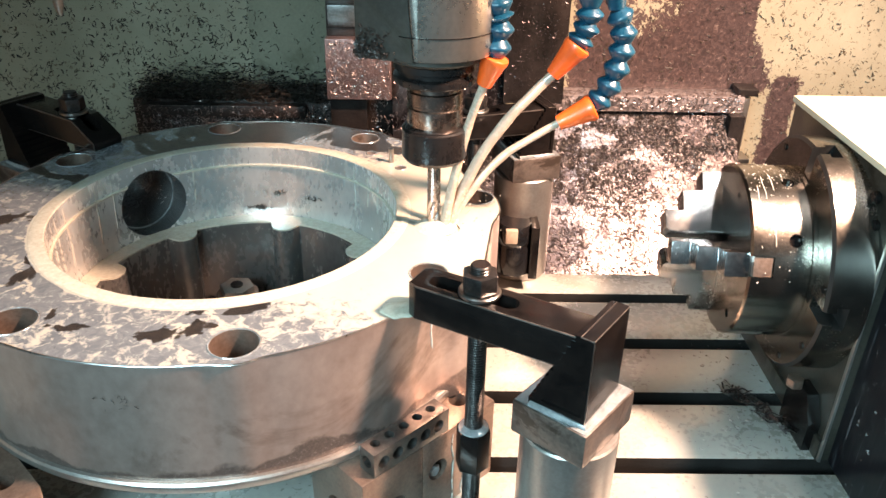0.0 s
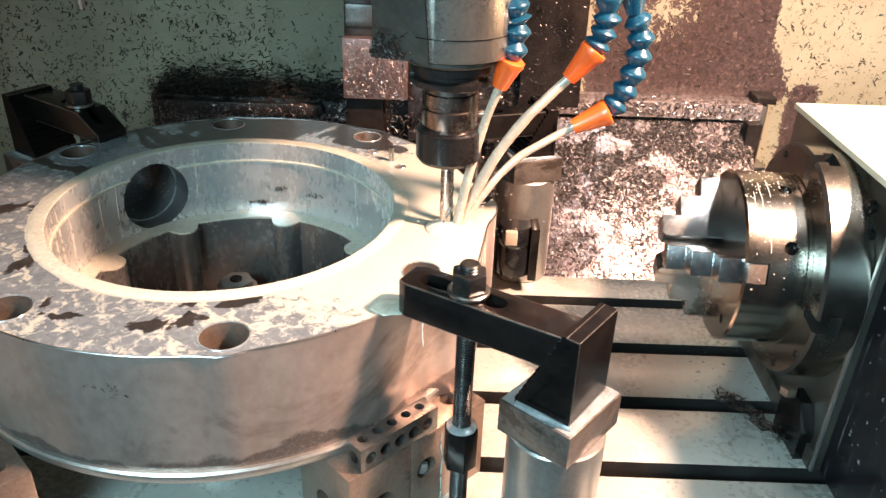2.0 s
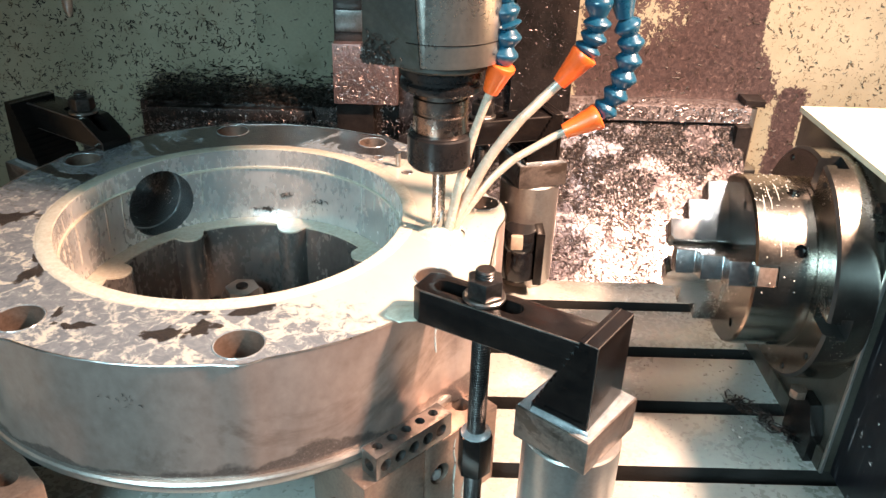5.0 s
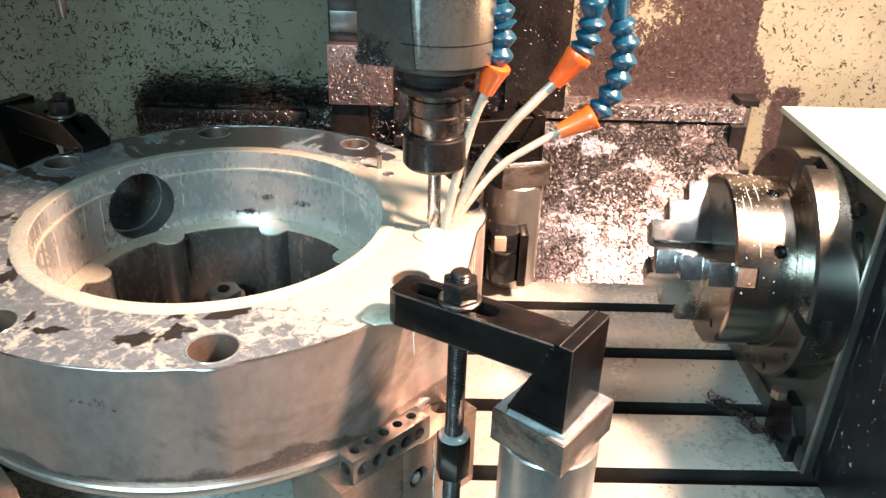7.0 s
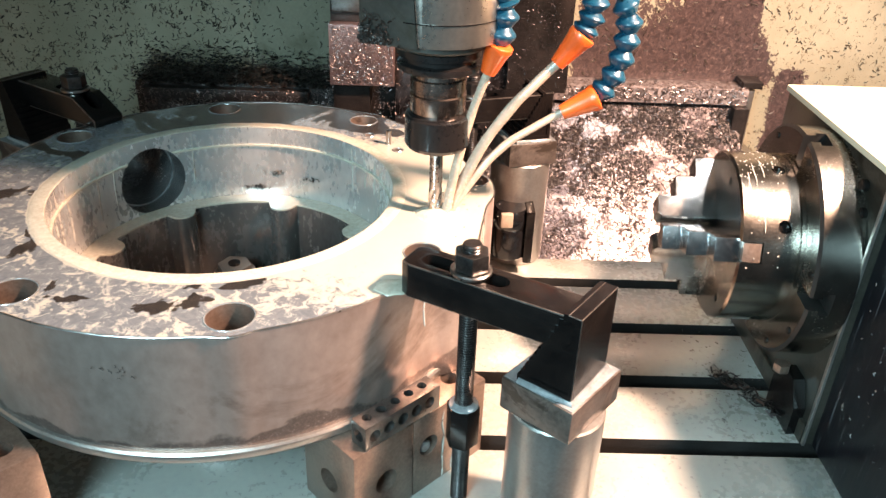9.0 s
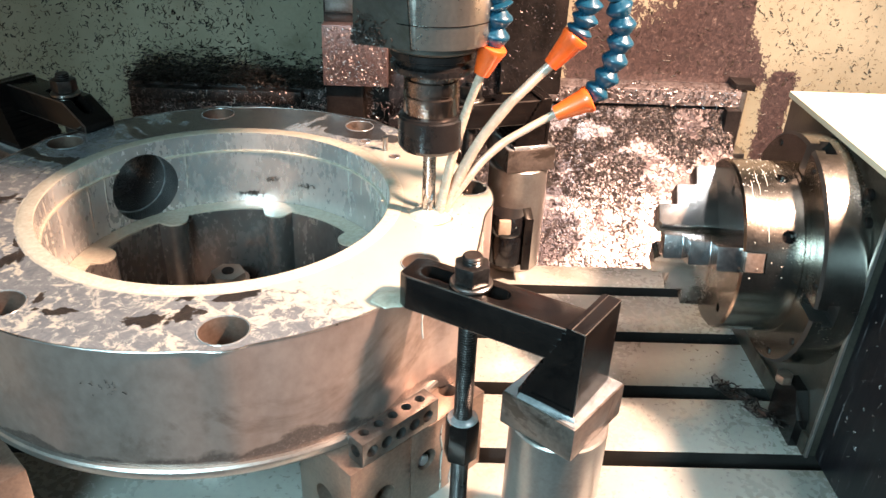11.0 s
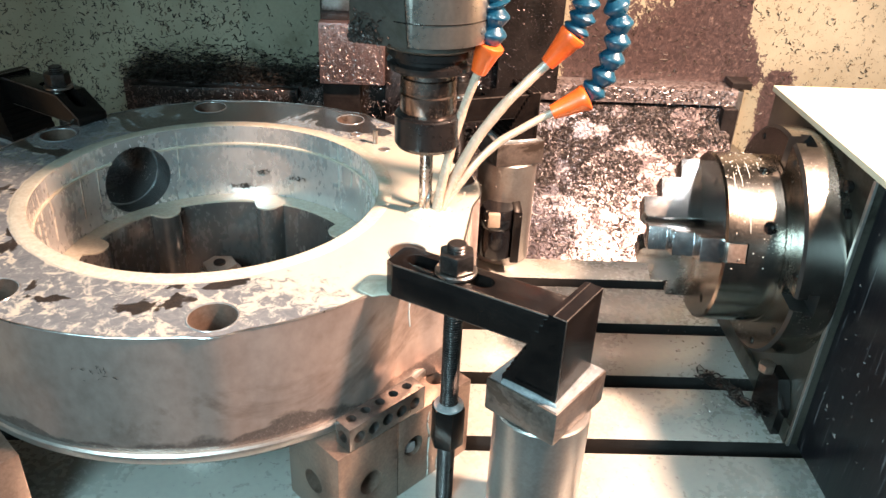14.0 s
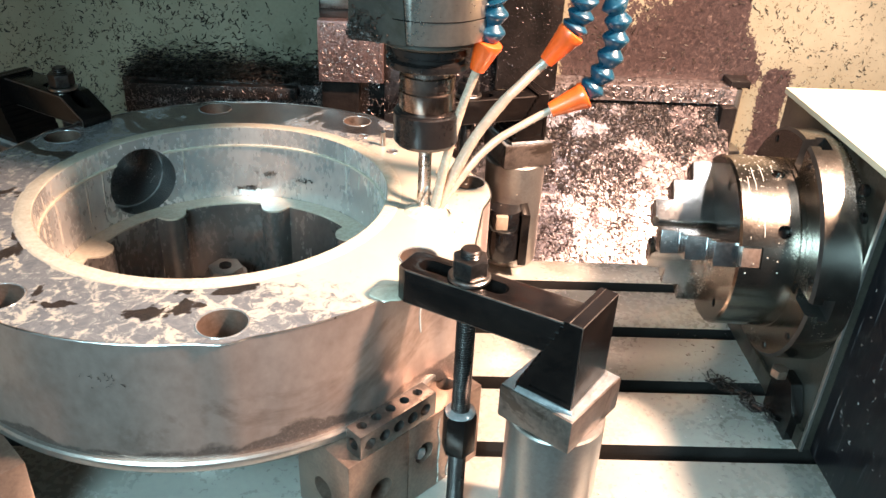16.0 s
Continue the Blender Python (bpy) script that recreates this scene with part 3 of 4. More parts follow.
def left_rail():
    c = thing("rear_rail", (-0.12, 0.66, 0.0), "dark rail heaped with oily chips", "rail", rides=False)
    part("body", box((-0.27, 0.62, -0.4998), (0.04, 0.699, 0.15)), RAIL, c)
    part("lip", box((-0.255, 0.60, 0.128), (0.0, 0.6195, 0.146)), RAIL, c, "raised lip along the rail")
    u, w = Vector((1, 0, 0)), Vector((0, 1, 0))
    def heap():
        x = random.uniform(-0.27, 0.04)
        y = random.uniform(0.605, 0.698)
        return Vector((x, y, 0.150 + random.random() ** 2 * 0.035 * (0.5 + (y - 0.6) * 6))), u, w
    single("chip_heap", slivers(3200, heap, 0.009, 0.0022), DARK_CHIP, (-0.12, 0.66, 0.15), "heap of dark oily chips on the rail", "swarf", kind="stuff", rides=False)
    single("chip_glints", slivers(700, heap, 0.007, 0.0013), GLINT, (-0.12, 0.66, 0.15), "a few bright chips on the dark heap", "swarf", kind="stuff", rides=False)
    def rail_front():
        return Vector((random.uniform(-0.26, 0.04), 0.5995 if random.random() < 0.5 else 0.6195, random.uniform(0.09, 0.147))), u, Vector((0, 0, 1))
    single("rail_chips", slivers(1800, rail_front, 0.004, 0.0008), GLINT, (-0.12, 0.61, 0.12), "bright chips clinging to the rail's front", "swarf", kind="stuff", rides=False)
    def behind():
        return Vector((random.uniform(0.03, 0.31), 0.5845, random.uniform(0.06, 0.2))), u, Vector((0, 0, 1))
    single("cover_chips", slivers(1800, behind, 0.004, 0.0008), GLINT, (0.17, 0.58, 0.12), "bright chips on the oily covers behind the spindle", "swarf", kind="stuff", rides=False)
    def on_panel():
        return Vector((random.uniform(0.304, 0.391), 0.5745, random.uniform(0.166, 0.36))), u, Vector((0, 0, 1))
    single("panel_chips", slivers(420, on_panel, 0.0028, 0.0006), CHIP, (0.35, 0.575, 0.26), "tiny bright chips on the dark column panel", "swarf", kind="stuff", rides=False)
    def wall_place(x0, x1):
        clumps = []
        def place():
            if random.random() < 0.45 or not clumps:
                x, z = random.uniform(x0, x1), random.uniform(0.02, 0.50)
                clumps.append((x, z))
            else:
                x, z = random.choice(clumps)
                x, z = x + random.gauss(0, 0.006), z + random.gauss(0, 0.006)
            return Vector((x, 0.6995, z)), u, Vector((0, 0, 1))
        return place
    single("wall_chips", slivers(4300, wall_place(-0.62, -0.03), 0.0060, 0.0014, 0.3), DARK_CHIP, (-0.3, 0.7, 0.2), "dark chips stuck to the cream wall", "swarf", kind="stuff", rides=False)
    def on_sheet():
        return Vector((-0.094 + 0.134 * random.random() ** 2, 0.6895, random.uniform(0.16, 0.50))), u, Vector((0, 0, 1))
    single("sheet_chips", slivers(330, on_sheet, 0.0052, 0.0012, 0.3), DARK_CHIP, (0, 0.69, 0.25), "a few dark chips on the added sheet", "swarf", kind="stuff", rides=False)
    single("wall_chips", slivers(1300, wall_place(0.36, 1.05), 0.0056, 0.0012, 0.3), WALL_CHIP, (0.7, 0.7, 0.2), "oily brown chips stuck to the cream wall", "swarf", kind="stuff", rides=False)


left_rail()


# ---- the table ----
def machine_table():
    t = thing("machine_table", (0.2, 0.09, -0.12), "wet grey iron machine table with parallel T-slots", "machine table")
    x0, x1 = -0.62, 0.95
    part("base", box((x0, -0.17, -0.12), (x1, 0.35, -0.034), bevel=0.002), SLOT_SHADE_FLECK, t)
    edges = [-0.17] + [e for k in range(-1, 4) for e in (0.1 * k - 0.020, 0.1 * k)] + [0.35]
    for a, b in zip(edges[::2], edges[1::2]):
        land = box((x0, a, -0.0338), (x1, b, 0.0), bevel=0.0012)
        # slot walls are coloured dark for the shade between the lands
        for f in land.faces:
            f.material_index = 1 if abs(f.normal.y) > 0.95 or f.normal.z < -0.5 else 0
        part("land", land, [TABLE, SLOT_SHADE_FLECK], t)


machine_table()
single("machine_bed", box((-0.25, -0.12, -0.4998), (0.75, 0.34, -0.1205), bevel=0.004), RAIL, (0.25, 0.1, -0.5), "dark oily machine bed under the table", "machine bed", kind="structure", rides=False)


# ---- the workpiece ----
RING = Vector((0, 0.119, 0.087))
TOP, HEIGHT = 0.2048, 0.1178


def flange_outline(lobe=1.0):
    holes = [radians(-121 + 45 * k) for k in range(8)]
    pts = []
    for i in range(360):
        a = radians(i)
        r = 0.2495
        for h in holes:
            d = a - h
            s = 0.228 * math.sin(d)
            if abs(s) < 0.0265 and math.cos(d) > 0:
                r = max(r, 0.2495 + lobe * (0.228 * math.cos(d) + math.sqrt(0.0265 ** 2 - s * s) - 0.2495))
        ex, ey, er = 0.205, 0.012, 0.060
        b = ex * math.cos(a) + ey * math.sin(a)
        q = b * b - (ex * ex + ey * ey - er * er)
        if q > 0 and b > 0:
            r = max(r, b + math.sqrt(q))
        deg = (i + 180) % 360 - 180
        if -33 < deg < 9:
            flat = 0.2585 / (math.cos(a) - 0.151 * math.sin(a))
            r = max(r, flat + (0.254 - flat) * max(0.0, (-24 - deg) / 9))
        pts.append(r)
    pts = [(pts[i - 2] + pts[i - 1] + pts[i] * 2 + pts[(i + 1) % 360] + pts[(i + 2) % 360]) / 6 for i in range(360)]
    return [(r * math.cos(radians(i)), r * math.sin(radians(i))) for i, r in enumerate(pts)]


def workpiece():
    w = thing("ring_housing", RING, "round cast iron housing flooded with milky coolant on riser blocks", "workpiece")
    # the lobes round the bolt holes taper away towards the foot
    body = prism(flange_outline(), 0.0, HEIGHT)
    body.verts.ensure_lookup_table()
    foot = flange_outline(0.0)
    for i, (x, y) in enumerate(foot):
        body.verts[i].co = (x, y, 0.0)
    cutters, bolt_holes = [rod(0.163, -0.05, 0.3, n=180)], []
    for k in range(8):
        a = radians(-121 + 45 * k)
        if k == 3:
            a = radians(8)
        r = 0.246 if k == 3 else 0.228
        hr = 0.0155 if k in (2, 3, 4) else 0.018
        bolt_holes.append((r * math.cos(a), r * math.sin(a), hr))
        cutters.append(rod(hr, -0.02, 0.3, Matrix.Translation((r * math.cos(a), r * math.sin(a), 0)), 40))
    cutters.append(rod(0.0150, HEIGHT - 0.012, 0.3, Matrix.Translation((0.209, -0.035, 0)), 48))
    for x, y in ((0.128, 0.149), (0.163, 0.108)):
        cutters.append(rod(0.005, HEIGHT - 0.03, 0.3, Matrix.Translation((x, y, 0)), 20))
    port = along((-0.0615, 0.0605, 0.0685), (-0.3075, 0.3025, 0.0685))
    body = cut(body, cutters)
    body = cut(body, [rod(0.0385, 0.0, 0.152, port, 64)])
    for f in body.faces:
        if f.normal.z > 0.9 and f.calc_center_median().z > HEIGHT - 0.002:
            f.material_index = 1
        elif math.hypot(*f.calc_center_median().xy) < 0.17 or any(math.hypot(v.co.x, v.co.y) < 0.164 for v in f.verts):
            f.material_index = 2
        c = f.calc_center_median()
        # faces inside the port get the tone that carries its shade
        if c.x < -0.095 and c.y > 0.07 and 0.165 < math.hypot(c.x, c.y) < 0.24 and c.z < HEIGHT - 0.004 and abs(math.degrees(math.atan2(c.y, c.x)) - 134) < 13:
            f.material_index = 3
        for hx, hy, hr in bolt_holes:
            if abs(f.normal.z) < 0.5 and math.hypot(c.x - hx, c.y - hy) < hr + 0.001:
                f.material_index = 4
    body.transform(Matrix.Translation(RING))
    part("flange", body, [CAST, WET_TOP, BORE, PORT_SHADE, BLOCK], w)
    part("lower_lip", lathe([(0.240, -0.0005), (0.2525, -0.0005), (0.254, 0.002), (0.254, 0.0074), (0.2525, 0.0094), (0.240, 0.0094), (0.240, -0.0005)], Matrix.Translation(RING), 180), PILLAR, w, "bright machined lower edge")
    # thin raised rim round the bore and the groove line below it
    part("bore_rim", lathe([(0.1632, HEIGHT + 0.0002), (0.1770, HEIGHT + 0.0002), (0.1755, HEIGHT + 0.0008), (0.1640, HEIGHT + 0.0008), (0.1632, HEIGHT + 0.0002)], Matrix.Translation(RING), 180), COOLANT, w, "rim of the bore coated with milky coolant")
    groove = lathe([(0.1605, HEIGHT - 0.0225), (0.1629, HEIGHT - 0.0225), (0.1629, HEIGHT - 0.020), (0.1605, HEIGHT - 0.0205), (0.1605, HEIGHT - 0.0225)], None, 180)
    part("groove_ring", _moved(cut(groove, [rod(0.0390, 0.0, 0.152, port, 64)])), COOLANT, w, "narrow ledge in the bore holding coolant")
    arc = [RING + port @ Vector((0.0383 * math.cos(radians(a)), 0.0383 * math.sin(radians(a)), 0.102)) for a in range(0, 361, 10)]
    part("port_step", tube(arc, [0.0009] * 37, 8, 0.3), FILM, w, "wet step inside the port")
    # inner shelf with bosses, and the spigot wall under it
    shelf_z = 0.032
    bosses = [128, 80, 33, 170, 215, 260, 305, 350]
    outline = []
    for i in range(360):
        a = radians(i)
        r = 0.1435
        for bdeg in bosses:
            d = a - radians(bdeg)
            s = 0.140 * math.sin(d)
            if abs(s) < 0.015 and math.cos(d) > 0:
                r = min(r, 0.140 * math.cos(d) - math.sqrt(0.015 ** 2 - s * s))
        outline.append((r * math.cos(a), r * math.sin(a)))
    def shell(z0, z1, inner, outer_r):
        bm = bmesh.new()
        n = len(inner)
        loops = [[bm.verts.new((x, y, z)) for x, y in pts] for pts, z in ((inner, z0), (inner, z1), ([(outer_r * math.cos(radians(i)), outer_r * math.sin(radians(i))) for i in range(n)], z1), ([(outer_r * math.cos(radians(i)), outer_r * math.sin(radians(i))) for i in range(n)], z0))]
        for a, b in zip(loops, loops[1:] + loops[:1]):
            for i in range(n):
                j = (i + 1) % n
                bm.faces.new((a[i], a[j], b[j], b[i]))
        bmesh.ops.recalc_face_normals(bm, faces=bm.faces[:])
        return bm
    part("shelf", _moved(shell(shelf_z - 0.002, shelf_z, outline, 0.1625)), COOLANT, w, "inner shelf with bosses, covered by a film of coolant")
    part("spigot", _moved(shell(-0.080, shelf_z - 0.0022, outline, 0.155)), SPIGOT, w, "dark raw cast wall below the shelf")
    part("coolant_pool", _moved(lathe([(0, HEIGHT - 0.0105), (0.0149, HEIGHT - 0.0105), (0.0149, HEIGHT - 0.0016), (0.010, HEIGHT - 0.0022), (0, HEIGHT - 0.0022)], Matrix.Translation((0.209, -0.035, 0)), 48)), COOLANT, w, "milled pocket brimming with coolant")
    for x, y, hr in bolt_holes + [(0.128, 0.149, 0.005), (0.163, 0.108, 0.005)]:
        part("hole_rim", _moved(lathe([(hr + 0.0001, HEIGHT + 0.0002), (hr + 0.0016, HEIGHT + 0.0002), (hr + 0.0011, HEIGHT + 0.0009), (hr + 0.0003, HEIGHT + 0.0007), (hr + 0.0001, HEIGHT + 0.0002)], Matrix.Translation((x, y, 0)), 40)), FILM, w, "wet rim of a bolt hole")
    u3 = Vector((0, 0, 1))
    def on_side():
        a = radians(random.gauss(-96, 2.0))
        return RING + Vector((0.2500 * math.cos(a), 0.2500 * math.sin(a), 0.082 + random.gauss(0, 0.006))), Vector((-math.sin(a), math.cos(a), 0)), u3
    tagged(part("side_chips", slivers(14, on_side, 0.0032, 0.0005), SLOT_SHADE_FLECK, w, "dark flecks on the casting's side"), kind="stuff")
    def in_bore():
        a, z = random.choice(((93, 0.042), (93, 0.042), (70, 0.058), (84, 0.062)))
        a = radians(a + random.gauss(0, 2.2))
        return RING + Vector((0.1626 * math.cos(a), 0.1626 * math.sin(a), z + random.gauss(0, 0.0016))), Vector((math.sin(a), -math.cos(a), 0)), u3
    tagged(part("bore_chips", slivers(60, in_bore, 0.004, 0.0012), DARK_CHIP, w, "dark chips stuck in the bore"), kind="stuff")
    # coolant running down the bore and the flange's side
    for a in (178, 186, 191, 199, 206, 160, 152, 118, 47, 39, 32, 26, 20, 13, 7):
        stop, wav = random.uniform(0.034, 0.075), random.uniform(0.0, 9.0)
        pts = [RING + Vector((0.1633 * math.cos(radians(a + 1.1 * noise.noise((k * 0.5, wav, 0)))), 0.1633 * math.sin(radians(a + 1.1 * noise.noise((k * 0.5, wav, 0)))), HEIGHT - 0.001 + (stop - HEIGHT) * k / 5)) for k in range(6)]
        part("coolant_run", run(pts, 0.0013 * random.uniform(0.8, 1.2)), RUN, w)
    rim = flange_outline()
    edge = [RING + Vector((x * 1.0003, y * 1.0003, HEIGHT - 0.0002)) for x, y in rim]
    part("edge_chamfer", tube(edge + edge[:1], [0.0008] * 361, 6), STEEL, w, "bright deburred edge")
    for a in (-37, -20, -14, -9):
        stop, wav = random.uniform(0.03, 0.07), random.uniform(0.0, 9.0)
        pts = []
        for k in range(6):
            d = a + 0.9 * noise.noise((k * 0.5, wav, 0))
            x, y = rim[round(d) % 360]
            r = math.hypot(x, y)
            pts.append(RING + Vector((r * math.cos(radians(d)), r * math.sin(radians(d)), HEIGHT - 0.001 + (stop - HEIGHT) * k / 5)))
        part("coolant_run", run(pts, 0.0009), RUN, w)
    part("pin", _moved(rod(0.0028, HEIGHT - 0.01, HEIGHT + 0.016, Matrix.Translation((0.152, 0.124, 0)), 16)), STEEL, w, "small dowel pin")
    return w


def _moved(bm):
    bm.transform(Matrix.Translation(RING))
    return bm


workpiece()


def screw_jack():
    j = thing("screw_jack", (-0.028, 0.213, 0), "short steel screw jack with a bright nut inside the bore", "screw jack")
    m = Matrix.Translation((-0.028, 0.213, 0))
    part("base", rod(0.024, 0.0003, 0.052, m, 48, 0.001), BLOCK, j)
    part("nut", hexagon(0.020, 0.0523, 0.061, m, 0.001), PILLAR, j, "bright hexagon nut")
    part("stud", rod(0.007, 0.0602, 0.0635, m, 24, 0.0006), BLACK, j)


screw_jack()


def puddle(name, x, y, z, rx, ry, label):
    bm = bmesh.new()
    n, rings = 40, []
    for k, (f, h) in enumerate(((1.0, 0.0), (0.96, 0.0009), (0.8, 0.0016), (0.45, 0.0019))):
        rings.append([bm.verts.new((x + rx * f * (1 + 0.22 * noise.noise((math.cos(2 * math.pi * i / n) * 2 + x * 40, math.sin(2 * math.pi * i / n) * 2, y * 40))) * math.cos(2 * math.pi * i / n), y + ry * f * (1 + 0.22 * noise.noise((math.cos(2 * math.pi * i / n) * 2, math.sin(2 * math.pi * i / n) * 2 + y * 40, 3))) * math.sin(2 * math.pi * i / n), z + h)) for i in range(n)])
    for a, b in zip(rings, rings[1:]):
        for i in range(n):
            bm.faces.new((a[i], a[(i + 1) % n], b[(i + 1) % n], b[i]))
    bm.faces.new(rings[-1])
    bm.faces.new(rings[0][::-1])
    single(name, bm, COOLANT, (x, y, z), label, "puddle", "coolant puddles")


def foam():
    """Froth where the jets strike, beside the cutter."""
    bm = bmesh.new()
    for i in range(70):
        a, d = random.uniform(0, 2 * math.pi), abs(random.gauss(0, 0.009))
        r = random.uniform(0.0012, 0.0034)
        bmesh.ops.create_icosphere(bm, subdivisions=2, radius=r, matrix=Matrix.Translation((0.208 + d * math.cos(a), 0.0905 + d * math.sin(a), TOP + r * 0.1)) @ Matrix.Diagonal((1.5, 1.5, 0.5, 1)))
    mound = lathe([(0.0205, TOP - 0.0004), (0.0175, TOP + 0.0012), (0.0130, TOP + 0.0040), (0.0085, TOP + 0.0062), (0.0064, TOP + 0.0070), (0, TOP + 0.0070)], Matrix.Translation((0.2010, 0.0890, 0)), 40)
    for v in mound.verts:
        if v.co.z > TOP:
            v.co += Vector((noise.noise(v.co * 160), noise.noise(v.co * 160 + Vector((9, 0, 0))), 0.5 * noise.noise(v.co * 220))) * 0.0022
    bm = join(bm, mound)
    single("coolant_froth", bm, COOLANT, (0.208, 0.0905, TOP), "milky froth where the jets strike the cutter", "coolant froth", kind="stuff", rides=False)


foam()
puddle("coolant_puddle", 0.174, -0.056, TOP + 0.0002, 0.016, 0.012, "milky coolant puddle at the clamp's nose")


# ---- clamps ----
def clamp_set(m, top=0.2048, tapered=False, cap=0.163, turn=0.0):
    """Strap clamp over a stud, its heel on a step block that stands on a capped pillar. Local x runs from the stud to the heel."""
    def ride(name, label, category, at=(0, 0, 0)):
        return thing(name, m @ Vector(at), label, category, "clamps round the workpiece")
    p = ride("support_pillar", "turned steel pillar with a square cap on the machine table", "support pillar", (0.076, 0.0136, 0))
    part("shaft", rod(0.038, 0.0003, cap - 0.0305, m @ pose(0.076, 0.0136, 0), 64, 0.0015), PILLAR, p)
    q = m @ pose(0.0765, 0.0135, 0, 0, 0, turn)
    part("cap", box((-0.0320, -0.0355, cap - 0.03), (0.0320, 0.0355, cap), q, 0.002), CAP, p, "square steel cap")
    part("coolant_film", box((-0.0305, -0.0340, cap + 0.0001), (0.0305, 0.0340, cap + 0.0004), q, 0), FILM, p, "film of milky coolant on the cap")
    b = ride("step_block", "black step block with a toothed slope", "step block", (0.076, 0, cap))
    teeth, n = [], 12
    for i in range(n):
        x, z = 0.052 + 0.0345 * i / n, cap + 0.0005 + (0.237 - cap) * i / n
        teeth += [(x, z), (x, z + (0.237 - cap) / n)]
    side = [(0.098, cap + 0.0005), (0.098, 0.2375), (0.0875, 0.2375)] + teeth[::-1]
    tri = prism(side, -0.0178, 0.0380)
    lay = m @ pose(0.090, 0, 0, 0, 0, turn * 0.6) @ Matrix(((1, 0, 0, -0.090), (0, 0, 1, 0), (0, 1, 0, 0), (0, 0, 0, 1)))
    # a shallow three-cornered recess in its face
    tri = cut(tri, [prism([(0.0625, cap + 0.0075), (0.0945, cap + 0.0075), (0.0945, 0.2200)], -0.03, -0.0163)])
    tri.transform(lay)
    part("wedge", tri, BLACK, b)
    for ends in (((0.0978, 0.2374, -0.0177), (0.0978, 0.2374, 0.0379)), ((0.0877, 0.2374, -0.0177), (0.0978, 0.2374, -0.0177)), ((0.0979, cap + 0.001, -0.0177), (0.0979, 0.2372, -0.0177)), ((0.0877, 0.2374, -0.0177), (0.0877, 0.2374, 0.0379))):
        line = tube([lay @ (Vector(ends[0]).lerp(Vector(ends[1]), k / 6)) for k in range(7)], [0.00045] * 7, 8, 0.3)
        part("highlight_edge", line, WORN_HIGHLIGHT, b, "worn edge lightened as a highlight")
    ring = [(0.0535, -0.0183), (0.0985, -0.0183), (0.0985, 0.0385), (0.0535, 0.0385), (0.0535, -0.0183)]
    bead = [lay @ Vector((x0 + (x1 - x0) * k / 6, cap + 0.0006, y0 + (y1 - y0) * k / 6)) for (x0, y0), (x1, y1) in zip(ring, ring[1:]) for k in range(6)]
    part("coolant_bead", tube(bead, [0.0026] * len(bead), 10, 0.35), FILM, p, "milky bead of coolant round the step block's foot")
    c = ride("strap_clamp", "black slotted strap clamp bolted onto the flange", "clamp", (0, 0, top))
    bar = prism([(-0.054, -0.012), (-0.047, -0.0155), (0.0855, -0.0155), (0.0855, 0.0165), (-0.047, 0.0165), (-0.054, 0.012)], top + 0.0006, 0.235, bevel=0.0011)
    if tapered:
        bar.free()
        bar = prism([(-0.054, top + 0.0006), (-0.054, 0.214), (-0.020, 0.235), (0.086, 0.235), (0.086, top + 0.0006)], -0.019, 0.019, Matrix(((1, 0, 0, 0), (0, 0, 1, 0), (0, 1, 0, 0), (0, 0, 0, 1))), 0.0012)
    # small bevel faces carry the painted edge highlight
    for f in bar.faces:
        f.material_index = 1 if f.calc_area() < 0.0004 and max(abs(v) for v in f.normal) < 0.97 and abs(f.normal.z) > 0.2 else 0
    arc = [(0.0078 * math.cos(radians(a)), 0.0078 * math.sin(radians(a))) for a in range(-90, 91, 15)]
    bar = cut(bar, [prism([(0.024 + x, y) for x, y in arc] + [(-0.034 - x, -y) for x, y in arc], 0.15, 0.3)])
    bar.transform(m)
    part("bar", bar, [BLACK, WORN_HIGHLIGHT], c)
    part("washer", rod(0.0160, 0.2352, 0.2390, m, 40, 0.0010), STEEL, c, "bright washer")
    part("nut", hexagon(0.0142, 0.2392, 0.2540, m, 0.0016), STUD, c, "black hexagon nut")
    part("stud", thread(0.0076, 0.001, 0.2605, 0.0024, m), STUD, c, "dark threaded stud")
    part("coupling_nut", hexagon(0.0145, 0.067, 0.107, m @ pose(0, 0, 0, 0, 0, 12), 0.0012), BLACK, c, "long coupling nut on the stud")
    part("coolant_ring", lathe([(0.0075, 0.1072), (0.0128, 0.1072), (0.0122, 0.1084), (0.0095, 0.1094), (0.0078, 0.1108), (0.0075, 0.1072)], m, 32), FILM, c, "ring of milky coolant on the coupling nut")
    return c


clamp_set(pose(0.2335, -0.079, 0, 0, 0, -29.9), turn=-11)
clamp_set(pose(0.2480, 0.330, 0, 0, 0, 18), cap=0.175)
clamp_set(pose(-0.2170, 0.306, 0, 0, 0, 147), tapered=True)


# ---- risers under the workpiece ----
def riser(name, m, l, w, h, holes, label):
    b = box((0, 0, 0.0003), (l, w, h), bevel=0.0015)
    cutters = [rod(-r, h - 0.02, h + 0.02, Matrix.Translation((x, z, 0)), 28) for x, z, r in holes if r < 0]
    holes = [q for q in holes if q[2] > 0]
    cutters += [rod(r, -0.01, 0.02, Matrix.Translation((x, 0, z)) @ pose(0, 0, 0, -90), 28) for x, z, r in holes if x >= 0]
    cutters += [rod(r, -0.01, 0.02, Matrix.Translation((0, -x, z)) @ pose(0, 0, 0, 0, 90), 28) for x, z, r in holes if x < 0]
    if cutters:
        b = cut(b, cutters)
    b.transform(m)
    return single(name, b, BLOCK, m.translation, label, "riser block", "riser blocks")


